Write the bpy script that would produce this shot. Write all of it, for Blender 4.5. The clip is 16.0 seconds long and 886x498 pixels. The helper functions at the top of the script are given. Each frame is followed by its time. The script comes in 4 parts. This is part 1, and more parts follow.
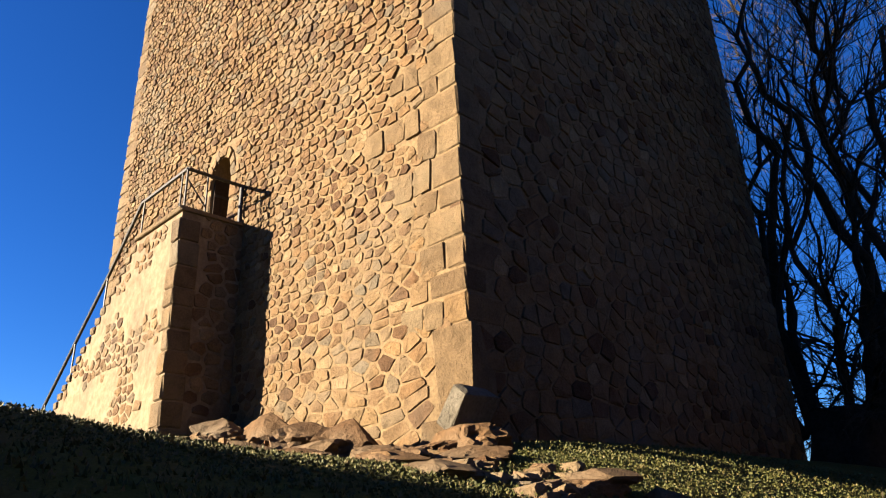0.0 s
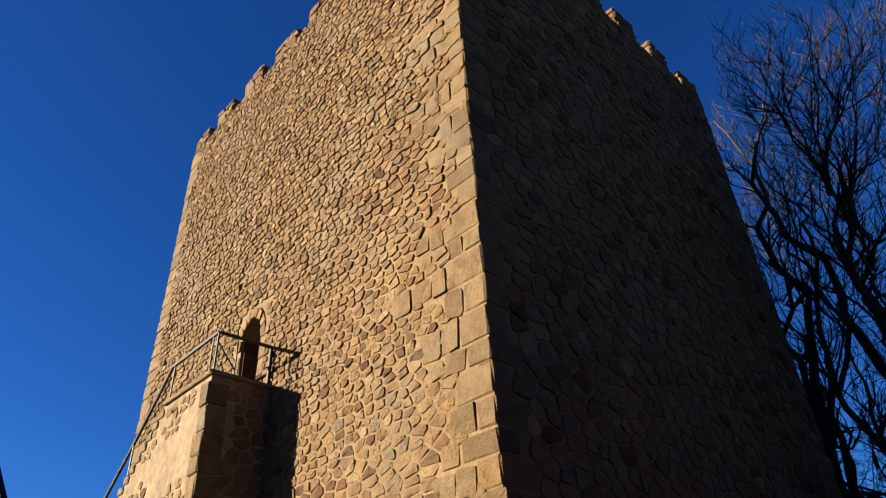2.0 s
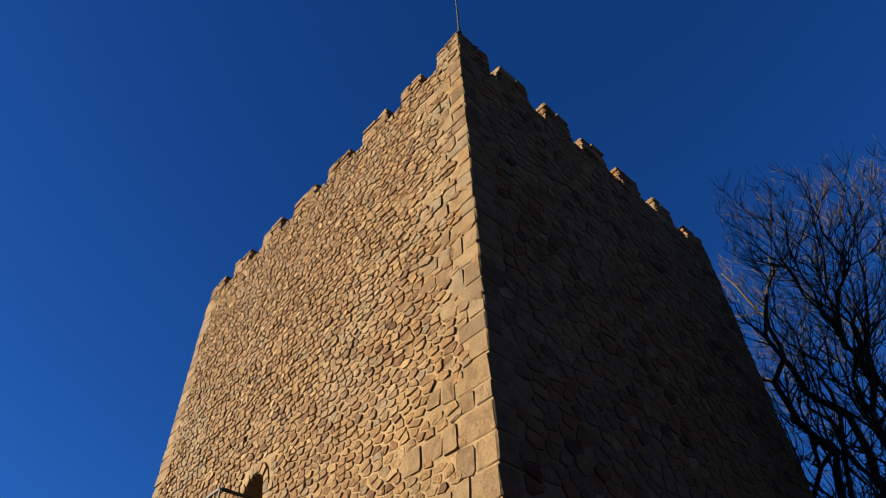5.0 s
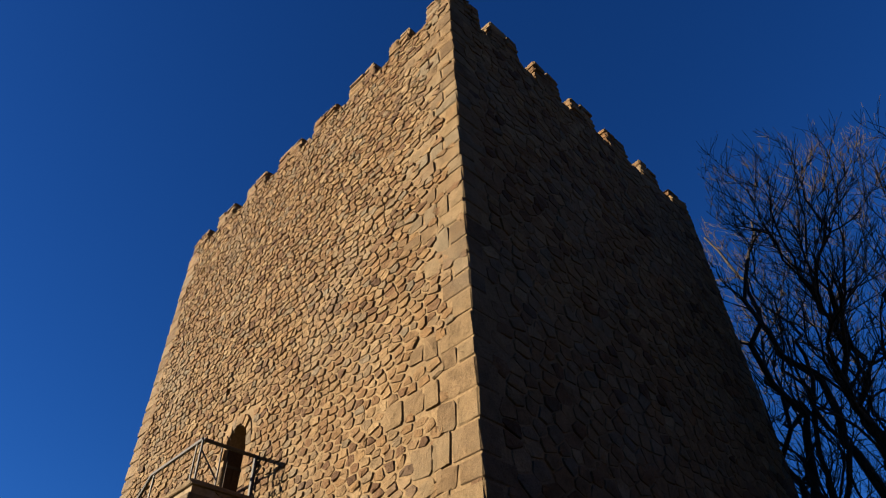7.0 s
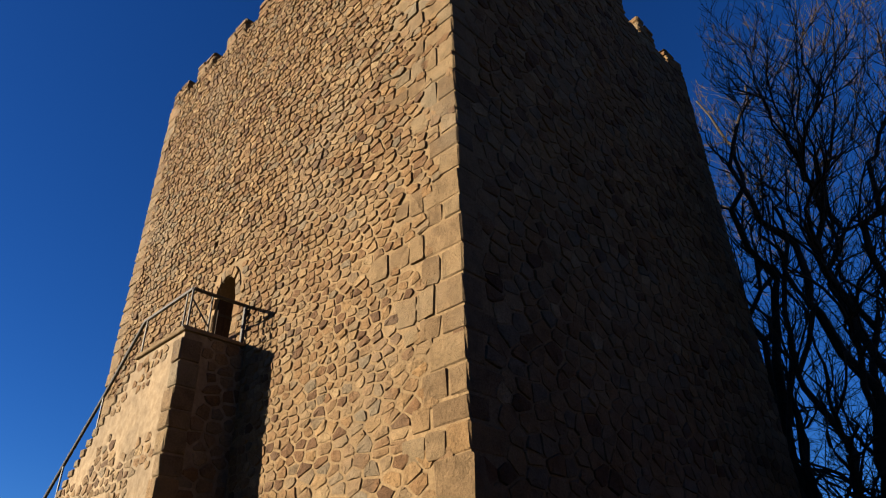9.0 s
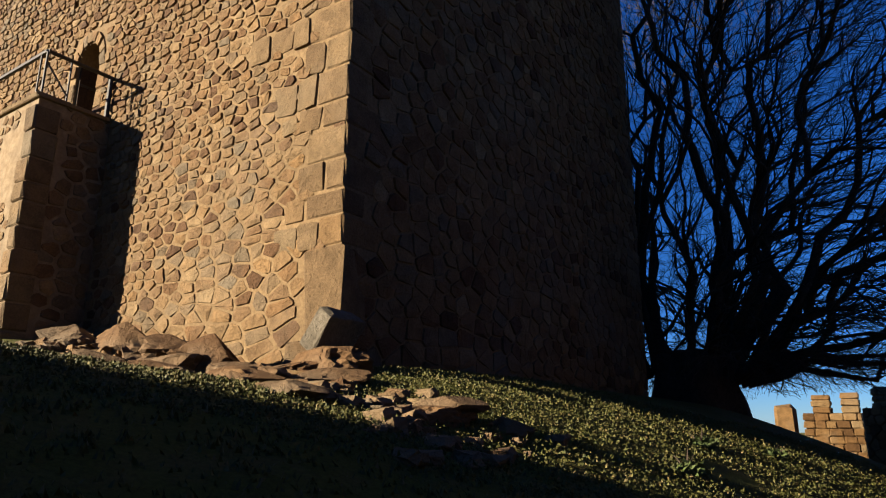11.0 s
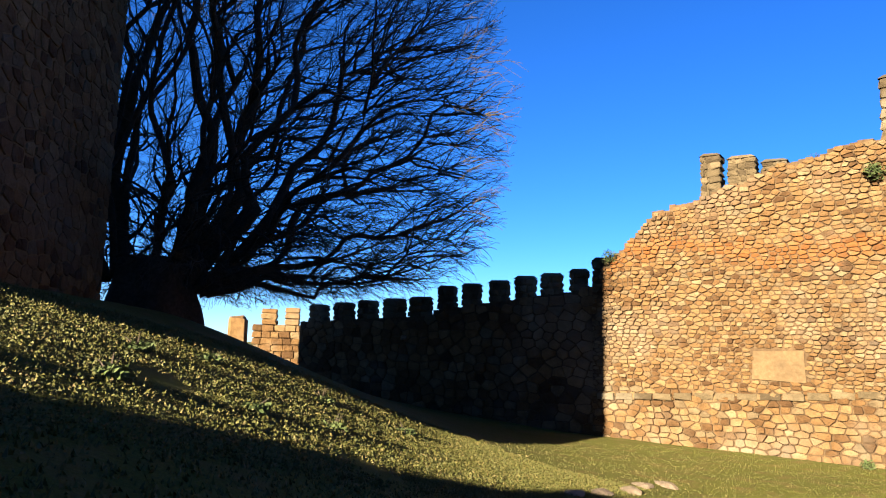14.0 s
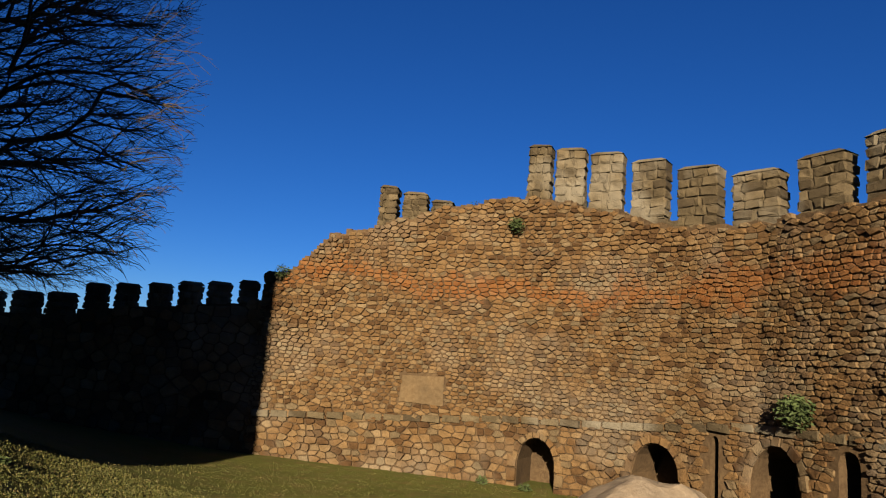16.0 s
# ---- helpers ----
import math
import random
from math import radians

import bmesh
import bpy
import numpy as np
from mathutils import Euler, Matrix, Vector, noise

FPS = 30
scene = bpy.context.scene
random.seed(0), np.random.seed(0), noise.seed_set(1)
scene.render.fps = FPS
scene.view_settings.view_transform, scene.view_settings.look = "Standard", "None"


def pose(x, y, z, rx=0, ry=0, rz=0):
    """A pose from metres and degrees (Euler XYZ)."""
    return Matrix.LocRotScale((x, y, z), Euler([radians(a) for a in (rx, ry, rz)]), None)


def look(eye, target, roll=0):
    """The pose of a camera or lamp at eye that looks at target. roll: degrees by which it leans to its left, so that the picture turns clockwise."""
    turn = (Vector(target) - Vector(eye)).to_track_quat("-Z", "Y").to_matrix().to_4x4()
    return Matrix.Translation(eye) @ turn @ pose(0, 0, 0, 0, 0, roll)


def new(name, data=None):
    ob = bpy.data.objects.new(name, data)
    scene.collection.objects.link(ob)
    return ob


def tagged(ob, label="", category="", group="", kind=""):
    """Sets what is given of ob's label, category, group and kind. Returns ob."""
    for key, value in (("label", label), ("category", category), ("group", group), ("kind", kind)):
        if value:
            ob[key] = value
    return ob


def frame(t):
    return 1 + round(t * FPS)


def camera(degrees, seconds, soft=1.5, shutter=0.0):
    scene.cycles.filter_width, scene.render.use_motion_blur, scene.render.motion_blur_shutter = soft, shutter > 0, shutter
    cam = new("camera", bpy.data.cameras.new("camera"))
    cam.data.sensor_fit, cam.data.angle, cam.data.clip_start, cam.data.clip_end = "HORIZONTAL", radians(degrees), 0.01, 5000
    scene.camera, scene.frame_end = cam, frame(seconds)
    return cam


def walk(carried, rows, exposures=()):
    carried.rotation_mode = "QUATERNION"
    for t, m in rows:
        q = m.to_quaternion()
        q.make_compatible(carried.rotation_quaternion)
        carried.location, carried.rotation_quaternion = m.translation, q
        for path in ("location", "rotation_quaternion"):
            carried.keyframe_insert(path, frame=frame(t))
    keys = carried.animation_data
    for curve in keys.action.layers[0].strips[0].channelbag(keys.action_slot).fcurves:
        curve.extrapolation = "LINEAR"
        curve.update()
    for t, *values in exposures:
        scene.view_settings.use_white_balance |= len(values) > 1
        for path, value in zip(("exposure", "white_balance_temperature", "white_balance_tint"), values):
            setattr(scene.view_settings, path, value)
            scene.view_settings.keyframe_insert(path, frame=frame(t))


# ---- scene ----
cam = camera(66.0, 16.0, soft=1.15)
PATH = [
    (0.0, 6.217, -6.901, 1.499, 44.74, 21.14, 2.03),
    (0.5, 6.210, -6.853, 1.544, 45.12, 24.99, 1.91),
    (1.0, 6.210, -6.858, 1.585, 47.16, 28.47, 2.33),
    (1.5, 6.230, -6.896, 1.607, 47.87, 30.83, 2.51),
    (2.0, 6.264, -6.942, 1.623, 47.63, 33.73, 2.57),
    (2.5, 6.289, -6.976, 1.644, 47.97, 37.42, 2.17),
    (3.0, 6.308, -7.003, 1.652, 48.07, 40.71, 2.36),
    (3.5, 6.308, -7.026, 1.650, 48.57, 43.51, 2.25),
    (4.0, 6.322, -7.049, 1.663, 48.76, 46.08, 1.79),
    (6.5, 6.308, -7.030, 1.672, 46.07, 44.40, 1.61),
    (7.0, 6.298, -7.028, 1.666, 46.17, 42.53, 1.63),
    (7.5, 6.297, -7.022, 1.660, 46.24, 41.46, 1.85),
    (8.0, 6.292, -7.022, 1.646, 46.12, 39.11, 1.90),
    (8.5, 6.284, -7.022, 1.624, 45.70, 34.88, 1.40),
    (8.7, 6.272, -7.018, 1.617, 45.35, 33.18, 1.15),
    (11.0, 6.304, -6.730, 1.530, 34.35, 14.75, -0.16),
    (11.5, 6.374, -6.660, 1.497, 28.13, 11.89, -1.12),
    (12.0, 6.454, -6.661, 1.379, 21.60, 10.94, -1.49),
    (12.5, 6.501, -6.673, 1.450, 14.38, 10.14, -0.34),
    (13.0, 6.508, -6.553, 1.442, 6.34, 8.96, -0.74),
    (13.5, 6.485, -6.441, 1.450, -1.78, 8.03, -1.44),
    (14.0, 6.480, -6.359, 1.489, -8.02, 7.94, -1.43),
    (14.5, 6.546, -6.290, 1.555, -15.13, 8.43, -2.31),
    (15.0, 6.697, -6.209, 1.646, -22.12, 8.79, -3.35),
    (15.5, 6.833, -6.197, 1.730, -29.79, 9.42, -4.27),
    (16.0, 6.956, -6.266, 1.807, -34.73, 10.07, -4.72),
]
EXPOSURES = [(0.0, 3.0), (1.5, 2.62), (3.5, 2.5), (8.0, 2.3), (11.0, 2.4), (12.5, 3.2), (13.5, 3.5), (14.5, 3.3), (15.5, 2.55), (16.0, 2.0)]
walk(cam, [(t, pose(x, y, z, 90 + pitch, roll, yaw)) for t, x, y, z, yaw, pitch, roll in PATH], EXPOSURES)

# ---- light ----
SUN = Vector((-0.618, -0.722, 0.310)).normalized()
world = bpy.data.worlds.new("sky")
scene.world = world
world.use_nodes = True
wn = world.node_tree
sky = wn.nodes.new("ShaderNodeTexSky")
sky.sky_type = "NISHITA"
sky.sun_disc = False
sky.sun_elevation = math.asin(SUN.z)
sky.sun_rotation = math.atan2(SUN.x, SUN.y)
sky.altitude, sky.air_density, sky.dust_density, sky.ozone_density = 1500.0, 1.0, 0.3, 8.0
deep = wn.nodes.new("ShaderNodeHueSaturation")
deep.inputs["Hue"].default_value, deep.inputs["Saturation"].default_value = 0.51, 1.1
deep.inputs["Value"].default_value = 0.47
wn.links.new(sky.outputs[0], deep.inputs["Color"])
wn.links.new(deep.outputs[0], wn.nodes["Background"].inputs[0])
wn.nodes["Background"].inputs[1].default_value = 0.05
sun = new("sun", bpy.data.lights.new("sun", "SUN"))
sun.data.energy, sun.data.angle, sun.data.color = 5.0, radians(0.5), (1.0, 0.83, 0.62)
sun.matrix_world = look(SUN * 60, (0, 0, 0))


# ---- materials ----
def material(name, rough=0.9, spec=0.12):
    m = bpy.data.materials.new(name)
    m.use_nodes = True
    p = m.node_tree.nodes["Principled BSDF"]
    p.inputs["Roughness"].default_value = rough
    p.inputs["Specular IOR Level"].default_value = spec
    return m, m.node_tree, p


def noise_node(nt, scale, detail=4.0, rough=0.6, stretch=None):
    tc = nt.nodes.new("ShaderNodeTexCoord")
    n = nt.nodes.new("ShaderNodeTexNoise")
    n.inputs["Scale"].default_value, n.inputs["Detail"].default_value, n.inputs["Roughness"].default_value = scale, detail, rough
    if stretch:
        mp = nt.nodes.new("ShaderNodeMapping")
        mp.inputs["Scale"].default_value = stretch
        nt.links.new(tc.outputs["Object"], mp.inputs[0])
        nt.links.new(mp.outputs[0], n.inputs["Vector"])
    else:
        nt.links.new(tc.outputs["Object"], n.inputs["Vector"])
    return n


def ramp(nt, source, stops):
    r = nt.nodes.new("ShaderNodeValToRGB")
    while len(r.color_ramp.elements) < len(stops):
        r.color_ramp.elements.new(0.5)
    for e, (pos, c) in zip(r.color_ramp.elements, stops):
        e.position, e.color = pos, (*c, 1)
    nt.links.new(source, r.inputs[0])
    return r


def mix(nt, a, b, factor, mode="MIX"):
    m = nt.nodes.new("ShaderNodeMix")
    m.data_type, m.blend_type = "RGBA", mode
    for key, v in (("Factor", factor), ("A", a), ("B", b)):
        slot = [i for i in m.inputs if i.name == key and (key == "Factor" and i.type == "VALUE" or key != "Factor" and i.type == "RGBA")][0]
        if isinstance(v, (int, float)):
            slot.default_value = v
        elif isinstance(v, tuple):
            slot.default_value = (*v, 1)
        else:
            nt.links.new(v, slot)
    return [o for o in m.outputs if o.type == "RGBA"][0]


def bump(nt, p, sources):
    last = None
    for src, strength, dist in sources:
        b = nt.nodes.new("ShaderNodeBump")
        b.inputs["Strength"].default_value, b.inputs["Distance"].default_value = strength, dist
        nt.links.new(src, b.inputs["Height"])
        if last:
            nt.links.new(last.outputs[0], b.inputs["Normal"])
        last = b
    nt.links.new(last.outputs[0], p.inputs["Normal"])


def stone_material(name, stops, single=False, grain=26.0, stain=None, lichen=0.3):
    m, nt, p = material(name)
    if single:
        pick = nt.nodes.new("ShaderNodeObjectInfo").outputs["Random"]
    else:
        pick = nt.nodes.new("ShaderNodeNewGeometry").outputs["Random Per Island"]
    base = ramp(nt, pick, stops).outputs[0]
    fine = noise_node(nt, grain, 6.0, 0.7)
    mid = noise_node(nt, 3.2, 5.0, 0.6)
    big = noise_node(nt, 0.35, 3.0, 0.6)
    tone = ramp(nt, fine.outputs[0], [(0.3, (0.62, 0.60, 0.58)), (0.55, (1, 1, 1)), (0.75, (1.18, 1.15, 1.1))]).outputs[0]
    c = mix(nt, base, tone, 0.85, "MULTIPLY")
    spots = ramp(nt, mid.outputs[0], [(0.33, (0.64, 0.61, 0.55)), (0.62, (1.10, 1.07, 1.03))]).outputs[0]
    c = mix(nt, c, spots, 0.8, "MULTIPLY")
    grey = ramp(nt, big.outputs[0], [(0.5, (0, 0, 0)), (0.68, (1, 1, 1))]).outputs[0]
    g = nt.nodes.new("ShaderNodeMath")
    g.operation = "MULTIPLY"
    nt.links.new(grey, g.inputs[0])
    g.inputs[1].default_value = lichen
    c = mix(nt, c, (0.135, 0.120, 0.088), g.outputs[0])
    if stain:
        zmid, zwide, colour, amount = stain
        tc = nt.nodes.new("ShaderNodeTexCoord")
        sep = nt.nodes.new("ShaderNodeSeparateXYZ")
        nt.links.new(tc.outputs["Object"], sep.inputs[0])
        wob = noise_node(nt, 0.33, 5.0, 0.7)
        a = nt.nodes.new("ShaderNodeMath")
        a.operation = "MULTIPLY_ADD"
        nt.links.new(wob.outputs[0], a.inputs[0])
        a.inputs[1].default_value = 6.0
        nt.links.new(sep.outputs["Z"], a.inputs[2])
        d = nt.nodes.new("ShaderNodeMapRange")
        d.inputs["From Min"].default_value, d.inputs["From Max"].default_value = zmid + 3.0 - zwide, zmid + 3.0 + zwide
        nt.links.new(a.outputs[0], d.inputs["Value"])
        band = ramp(nt, d.outputs[0], [(0.0, (0, 0, 0)), (0.4, (1, 1, 1)), (0.6, (1, 1, 1)), (1.0, (0, 0, 0))]).outputs[0]
        k = nt.nodes.new("ShaderNodeMath")
        k.operation = "MULTIPLY"
        nt.links.new(band, k.inputs[0])
        k.inputs[1].default_value = amount
        c = mix(nt, c, colour, k.outputs[0])
    nt.links.new(c, p.inputs["Base Color"])
    chip = noise_node(nt, 9.0, 6.0, 0.7)
    bump(nt, p, [(mid.outputs[0], 0.6, 0.06), (chip.outputs[0], 0.8, 0.06), (fine.outputs[0], 0.8, 0.025)])
    return m


def plain_material(name, a, b, scale, rough=0.9, spec=0.12, depth=0.02, second=None):
    m, nt, p = material(name, rough, spec)
    n = noise_node(nt, scale, 6.0, 0.65)
    n2 = noise_node(nt, second or scale * 0.12, 3.0, 0.6)
    c = ramp(nt, n.outputs[0], [(0.3, a), (0.7, b)]).outputs[0]
    c = mix(nt, c, ramp(nt, n2.outputs[0], [(0.35, (0.68, 0.68, 0.68)), (0.65, (1.12, 1.1, 1.06))]).outputs[0], 0.8, "MULTIPLY")
    nt.links.new(c, p.inputs["Base Color"])
    bump(nt, p, [(n2.outputs[0], 0.4, depth * 3), (n.outputs[0], 0.7, depth)])
    return m


TAN = [(0.0, (0.048, 0.026, 0.013)), (0.12, (0.086, 0.049, 0.023)), (0.3, (0.120, 0.074, 0.034)), (0.5, (0.103, 0.067, 0.035)), (0.66, (0.141, 0.094, 0.046)), (0.8, (0.088, 0.071, 0.048)), (0.9, (0.130, 0.081, 0.036)), (1.0, (0.169, 0.124, 0.069))]
OCHRE = [(0.0, (0.034, 0.018, 0.007)), (0.25, (0.069, 0.039, 0.015)), (0.55, (0.090, 0.054, 0.022)), (0.8, (0.105, 0.069, 0.032)), (0.92, (0.069, 0.052, 0.029)), (1.0, (0.120, 0.086, 0.046))]
GREY = [(0.0, (0.033, 0.025, 0.014)), (0.5, (0.054, 0.042, 0.023)), (1.0, (0.077, 0.060, 0.034))]
QUOIN = [(0.0, (0.072, 0.048, 0.025)), (0.3, (0.103, 0.071, 0.038)), (0.6, (0.120, 0.086, 0.046)), (0.8, (0.096, 0.077, 0.050)), (1.0, (0.120, 0.077, 0.036))]
RUST = (5.0, 0.7, (0.103, 0.037, 0.008), 0.65)
M_STONE = stone_material("rubble_stone", TAN)
M_STONE_ONE = stone_material("rubble_stone_single", TAN, single=True)
M_QUOIN = stone_material("granite_block", QUOIN, single=True, grain=34)
M_MORTAR = plain_material("lime_mortar", (0.082, 0.054, 0.026), (0.155, 0.110, 0.059), 16.0, depth=0.04, second=0.5)
M_RENDER = plain_material("worn_plaster", (0.094, 0.066, 0.037), (0.178, 0.139, 0.090), 5.0, depth=0.05, second=0.9)
M_WALL = stone_material("wall_stone", OCHRE, stain=RUST)
M_WALL_ONE = stone_material("wall_stone_single", OCHRE, single=True, stain=RUST)
# core mortar, darkened so its colour holds the shade of crevices between stones
M_WALL_CORE = plain_material("crevice_shade_mortar", (0.032, 0.019, 0.009), (0.063, 0.042, 0.021), 9.0, depth=0.05, second=0.6)
M_BLOCK = stone_material("battlement_stone", GREY, single=True, lichen=0.6)
M_BLOCK_RUN = stone_material("battlement_rubble", GREY, lichen=0.6)
M_ROCK = stone_material("bedrock", [(0.0, (0.072, 0.040, 0.018)), (0.5, (0.093, 0.055, 0.026)), (1.0, (0.081, 0.059, 0.036))], single=True, grain=16)
M_SLAB = stone_material("grey_slab", [(0.0, (0.082, 0.077, 0.063)), (1.0, (0.099, 0.089, 0.069))], single=True, grain=20)
M_PATCH = plain_material("cement_patch", (0.052, 0.034, 0.016), (0.076, 0.053, 0.027), 8.0, depth=0.03, second=1.2)
M_SAND = plain_material("sandy_earth", (0.120, 0.091, 0.060), (0.183, 0.146, 0.103), 6.0, depth=0.05, second=0.7)
M_IRON = plain_material("black_iron", (0.010, 0.009, 0.008), (0.022, 0.019, 0.016), 40.0, rough=0.55, spec=0.3, depth=0.002)
M_WOOD = plain_material("dark_wood", (0.018, 0.011, 0.007), (0.04, 0.025, 0.014), 18.0, rough=0.85, depth=0.006)
M_BARK = plain_material("bark", (0.016, 0.012, 0.009), (0.044, 0.034, 0.025), 9.0, depth=0.03)
M_TWIG = plain_material("twig_bark", (0.026, 0.019, 0.013), (0.060, 0.044, 0.030), 5.0, depth=0.004)
M_LEAF = plain_material("shrub_leaf", (0.02, 0.032, 0.010), (0.05, 0.065, 0.022), 3.0, rough=0.6, depth=0.004)


def grass_ground():
    m, nt, p = material("turf", 0.95, 0.1)
    fine = noise_node(nt, 30.0, 6.0, 0.75)
    mid = noise_node(nt, 1.6, 5.0, 0.65)
    big = noise_node(nt, 0.22, 3.0, 0.6)
    green = ramp(nt, fine.outputs[0], [(0.3, (0.029, 0.031, 0.005)), (0.55, (0.057, 0.060, 0.009)), (0.75, (0.085, 0.081, 0.016))]).outputs[0]
    dry = ramp(nt, fine.outputs[0], [(0.3, (0.048, 0.037, 0.010)), (0.7, (0.098, 0.077, 0.025))]).outputs[0]
    k = ramp(nt, mid.outputs[0], [(0.48, (0, 0, 0)), (0.66, (1, 1, 1))]).outputs[0]
    c = mix(nt, green, dry, k)
    c = mix(nt, c, ramp(nt, big.outputs[0], [(0.35, (0.75, 0.78, 0.7)), (0.65, (1.1, 1.05, 1.0))]).outputs[0], 0.8, "MULTIPLY")
    nt.links.new(c, p.inputs["Base Color"])
    bump(nt, p, [(mid.outputs[0], 0.4, 0.10), (fine.outputs[0], 0.6, 0.03)])
    return m


def blade_material():
    m, nt, p = material("grass_blade", 0.7, 0.2)
    pick = nt.nodes.new("ShaderNodeNewGeometry").outputs["Random Per Island"]
    c = ramp(nt, pick, [(0.0, (0.021, 0.025, 0.004)), (0.5, (0.041, 0.043, 0.007)), (0.8, (0.063, 0.058, 0.013)), (1.0, (0.088, 0.066, 0.025))]).outputs[0]
    nt.links.new(c, p.inputs["Base Color"])
    return m


def glass_material():
    m, nt, p = material("lamp_glass", 0.08, 0.5)
    p.inputs["Base Color"].default_value = (0.9, 0.93, 0.9, 1)
    p.inputs["Transmission Weight"].default_value = 0.9
    return m


M_TURF, M_BLADE, M_GLASS = grass_ground(), blade_material(), glass_material()


# ---- building helpers ----
BASES = {}


def thing(name, base, label, category, group="", kind=""):
    ob = new(name)
    ob.empty_display_size = 0.2
    ob.location = base
    BASES[ob.name] = Vector(base)
    return tagged(ob, label, category, group, kind)


def mesh(name, verts, faces, mat, smooth=False):
    me = bpy.data.meshes.new(name)
    me.from_pydata([tuple(v) for v in verts], [], faces)
    me.materials.append(mat)
    if smooth:
        me.polygons.foreach_set("use_smooth", [True] * len(me.polygons))
    me.update()
    return me


def put(name, verts, faces, mat, parent=None, label="", kind="", smooth=False):
    """Links a mesh given in world places, under a thing or a part."""
    ob = new(name, mesh(name, verts, faces, mat, smooth))
    if parent:
        ob.parent = parent
        ob.matrix_parent_inverse = Matrix.Translation(-BASES.get(parent.name, Vector((0, 0, 0))))
    if label or kind:
        tagged(ob, label, kind=kind)
    return ob


def from_bmesh(bm):
    bm.verts.index_update()
    return [tuple(v.co) for v in bm.verts], [[v.index for v in f.verts] for f in bm.faces]


def block(x0, x1, y0, y1, z0, z1, rough=0.02, bevel=0.03, rng=random, turn=None):
    """A worn, chamfered block. turn: a matrix to put it in place."""
    bm = bmesh.new()
    bmesh.ops.create_cube(bm, size=1)
    for v in bm.verts:
        v.co = Vector(((x0 + x1) / 2 + v.co.x * (x1 - x0), (y0 + y1) / 2 + v.co.y * (y1 - y0), (z0 + z1) / 2 + v.co.z * (z1 - z0)))
    bmesh.ops.bevel(bm, geom=bm.edges[:], offset=bevel, segments=1, affect="EDGES")
    for v in bm.verts:
        v.co += Vector((rng.uniform(-rough, rough), rng.uniform(-rough, rough), rng.uniform(-rough, rough)))
        if turn:
            v.co = turn @ v.co
    out = from_bmesh(bm)
    bm.free()
    return out


def join(pieces):
    verts, faces = [], []
    for v, f in pieces:
        n = len(verts)
        verts += v
        faces += [[i + n for i in q] for q in f]
    return verts, faces


def tube(points, radii, sides=8):
    """A round bar along points."""
    verts, faces = [], []
    for i, p in enumerate(points):
        a, b = Vector(points[max(i - 1, 0)]), Vector(points[min(i + 1, len(points) - 1)])
        d = (b - a).normalized()
        u = d.orthogonal().normalized()
        w = d.cross(u)
        for k in range(sides):
            q = 2 * math.pi * k / sides
            verts.append(Vector(p) + (u * math.cos(q) + w * math.sin(q)) * radii[i])
    for i in range(len(points) - 1):
        for k in range(sides):
            a, b = i * sides + k, i * sides + (k + 1) % sides
            faces.append([a, b, b + sides, a + sides])
    faces.append(list(range(sides))[::-1])
    faces.append([len(verts) - sides + k for k in range(sides)])
    return verts, faces


def clip(poly, mx, my, nx, ny):
    """The part of a polygon on the near side of a line."""
    out = []
    for i in range(len(poly)):
        ax, ay = poly[i - 1]
        bx, by = poly[i]
        da, db = (ax - mx) * nx + (ay - my) * ny, (bx - mx) * nx + (by - my) * ny
        if (da <= 0) != (db <= 0):
            t = da / (da - db)
            out.append((ax + (bx - ax) * t, ay + (by - ay) * t))
        if db <= 0:
            out.append((bx, by))
    return out


def rubble_cells(u0, u1, v0, v1, size, rng, jitter=0.36, k=1.2):
    """Irregular stones that fill a rectangle. size(u, v) gives a stone's length and height."""
    seeds, v, odd = [], v0, 0
    while v < v1:
        h = size((u0 + u1) / 2, v)[1]
        u = u0 - rng.random() * 0.4
        while u < u1 + 0.3:
            w, h2 = size(u, v)
            w *= rng.choice((0.6, 0.8, 0.95, 1.1, 1.3, 1.5)) * rng.uniform(0.85, 1.15)
            seeds.append((u + w / 2 + rng.uniform(-jitter, jitter) * w * 0.5, v + h / 2 + rng.uniform(-jitter, jitter) * h, w, max(h, h2 * 0.6)))
            u += w
        v += h
    cell = 1.0
    table = {}
    for i, s in enumerate(seeds):
        table.setdefault((int(s[0] // cell), int(s[1] // cell)), []).append(i)
    cells = []
    for i, (x, y, w, h) in enumerate(seeds):
        near = []
        cx, cy = int(x // cell), int(y // cell)
        for a in (-1, 0, 1):
            for b in (-1, 0, 1):
                near += table.get((cx + a, cy + b), [])
        near = sorted((((seeds[j][0] - x) / k) ** 2 + (seeds[j][1] - y) ** 2, j) for j in near if j != i)[:14]
        poly = [(max(x - 1.2 * w, u0), max(y - 1.2 * h, v0)), (min(x + 1.2 * w, u1), max(y - 1.2 * h, v0)), (min(x + 1.2 * w, u1), min(y + 1.2 * h, v1)), (max(x - 1.2 * w, u0), min(y + 1.2 * h, v1))]
        if poly[1][0] - poly[0][0] < 0.08 or poly[2][1] - poly[1][1] < 0.05:
            continue
        for _, j in near:
            sx, sy = seeds[j][0], seeds[j][1]
            nx, ny = (sx - x) / (k * k), sy - y
            poly = clip(poly, (x + sx) / 2, (y + sy) / 2, nx, ny)
            if len(poly) < 3:
                break
        if len(poly) >= 3:
            cells.append(poly)
    return cells


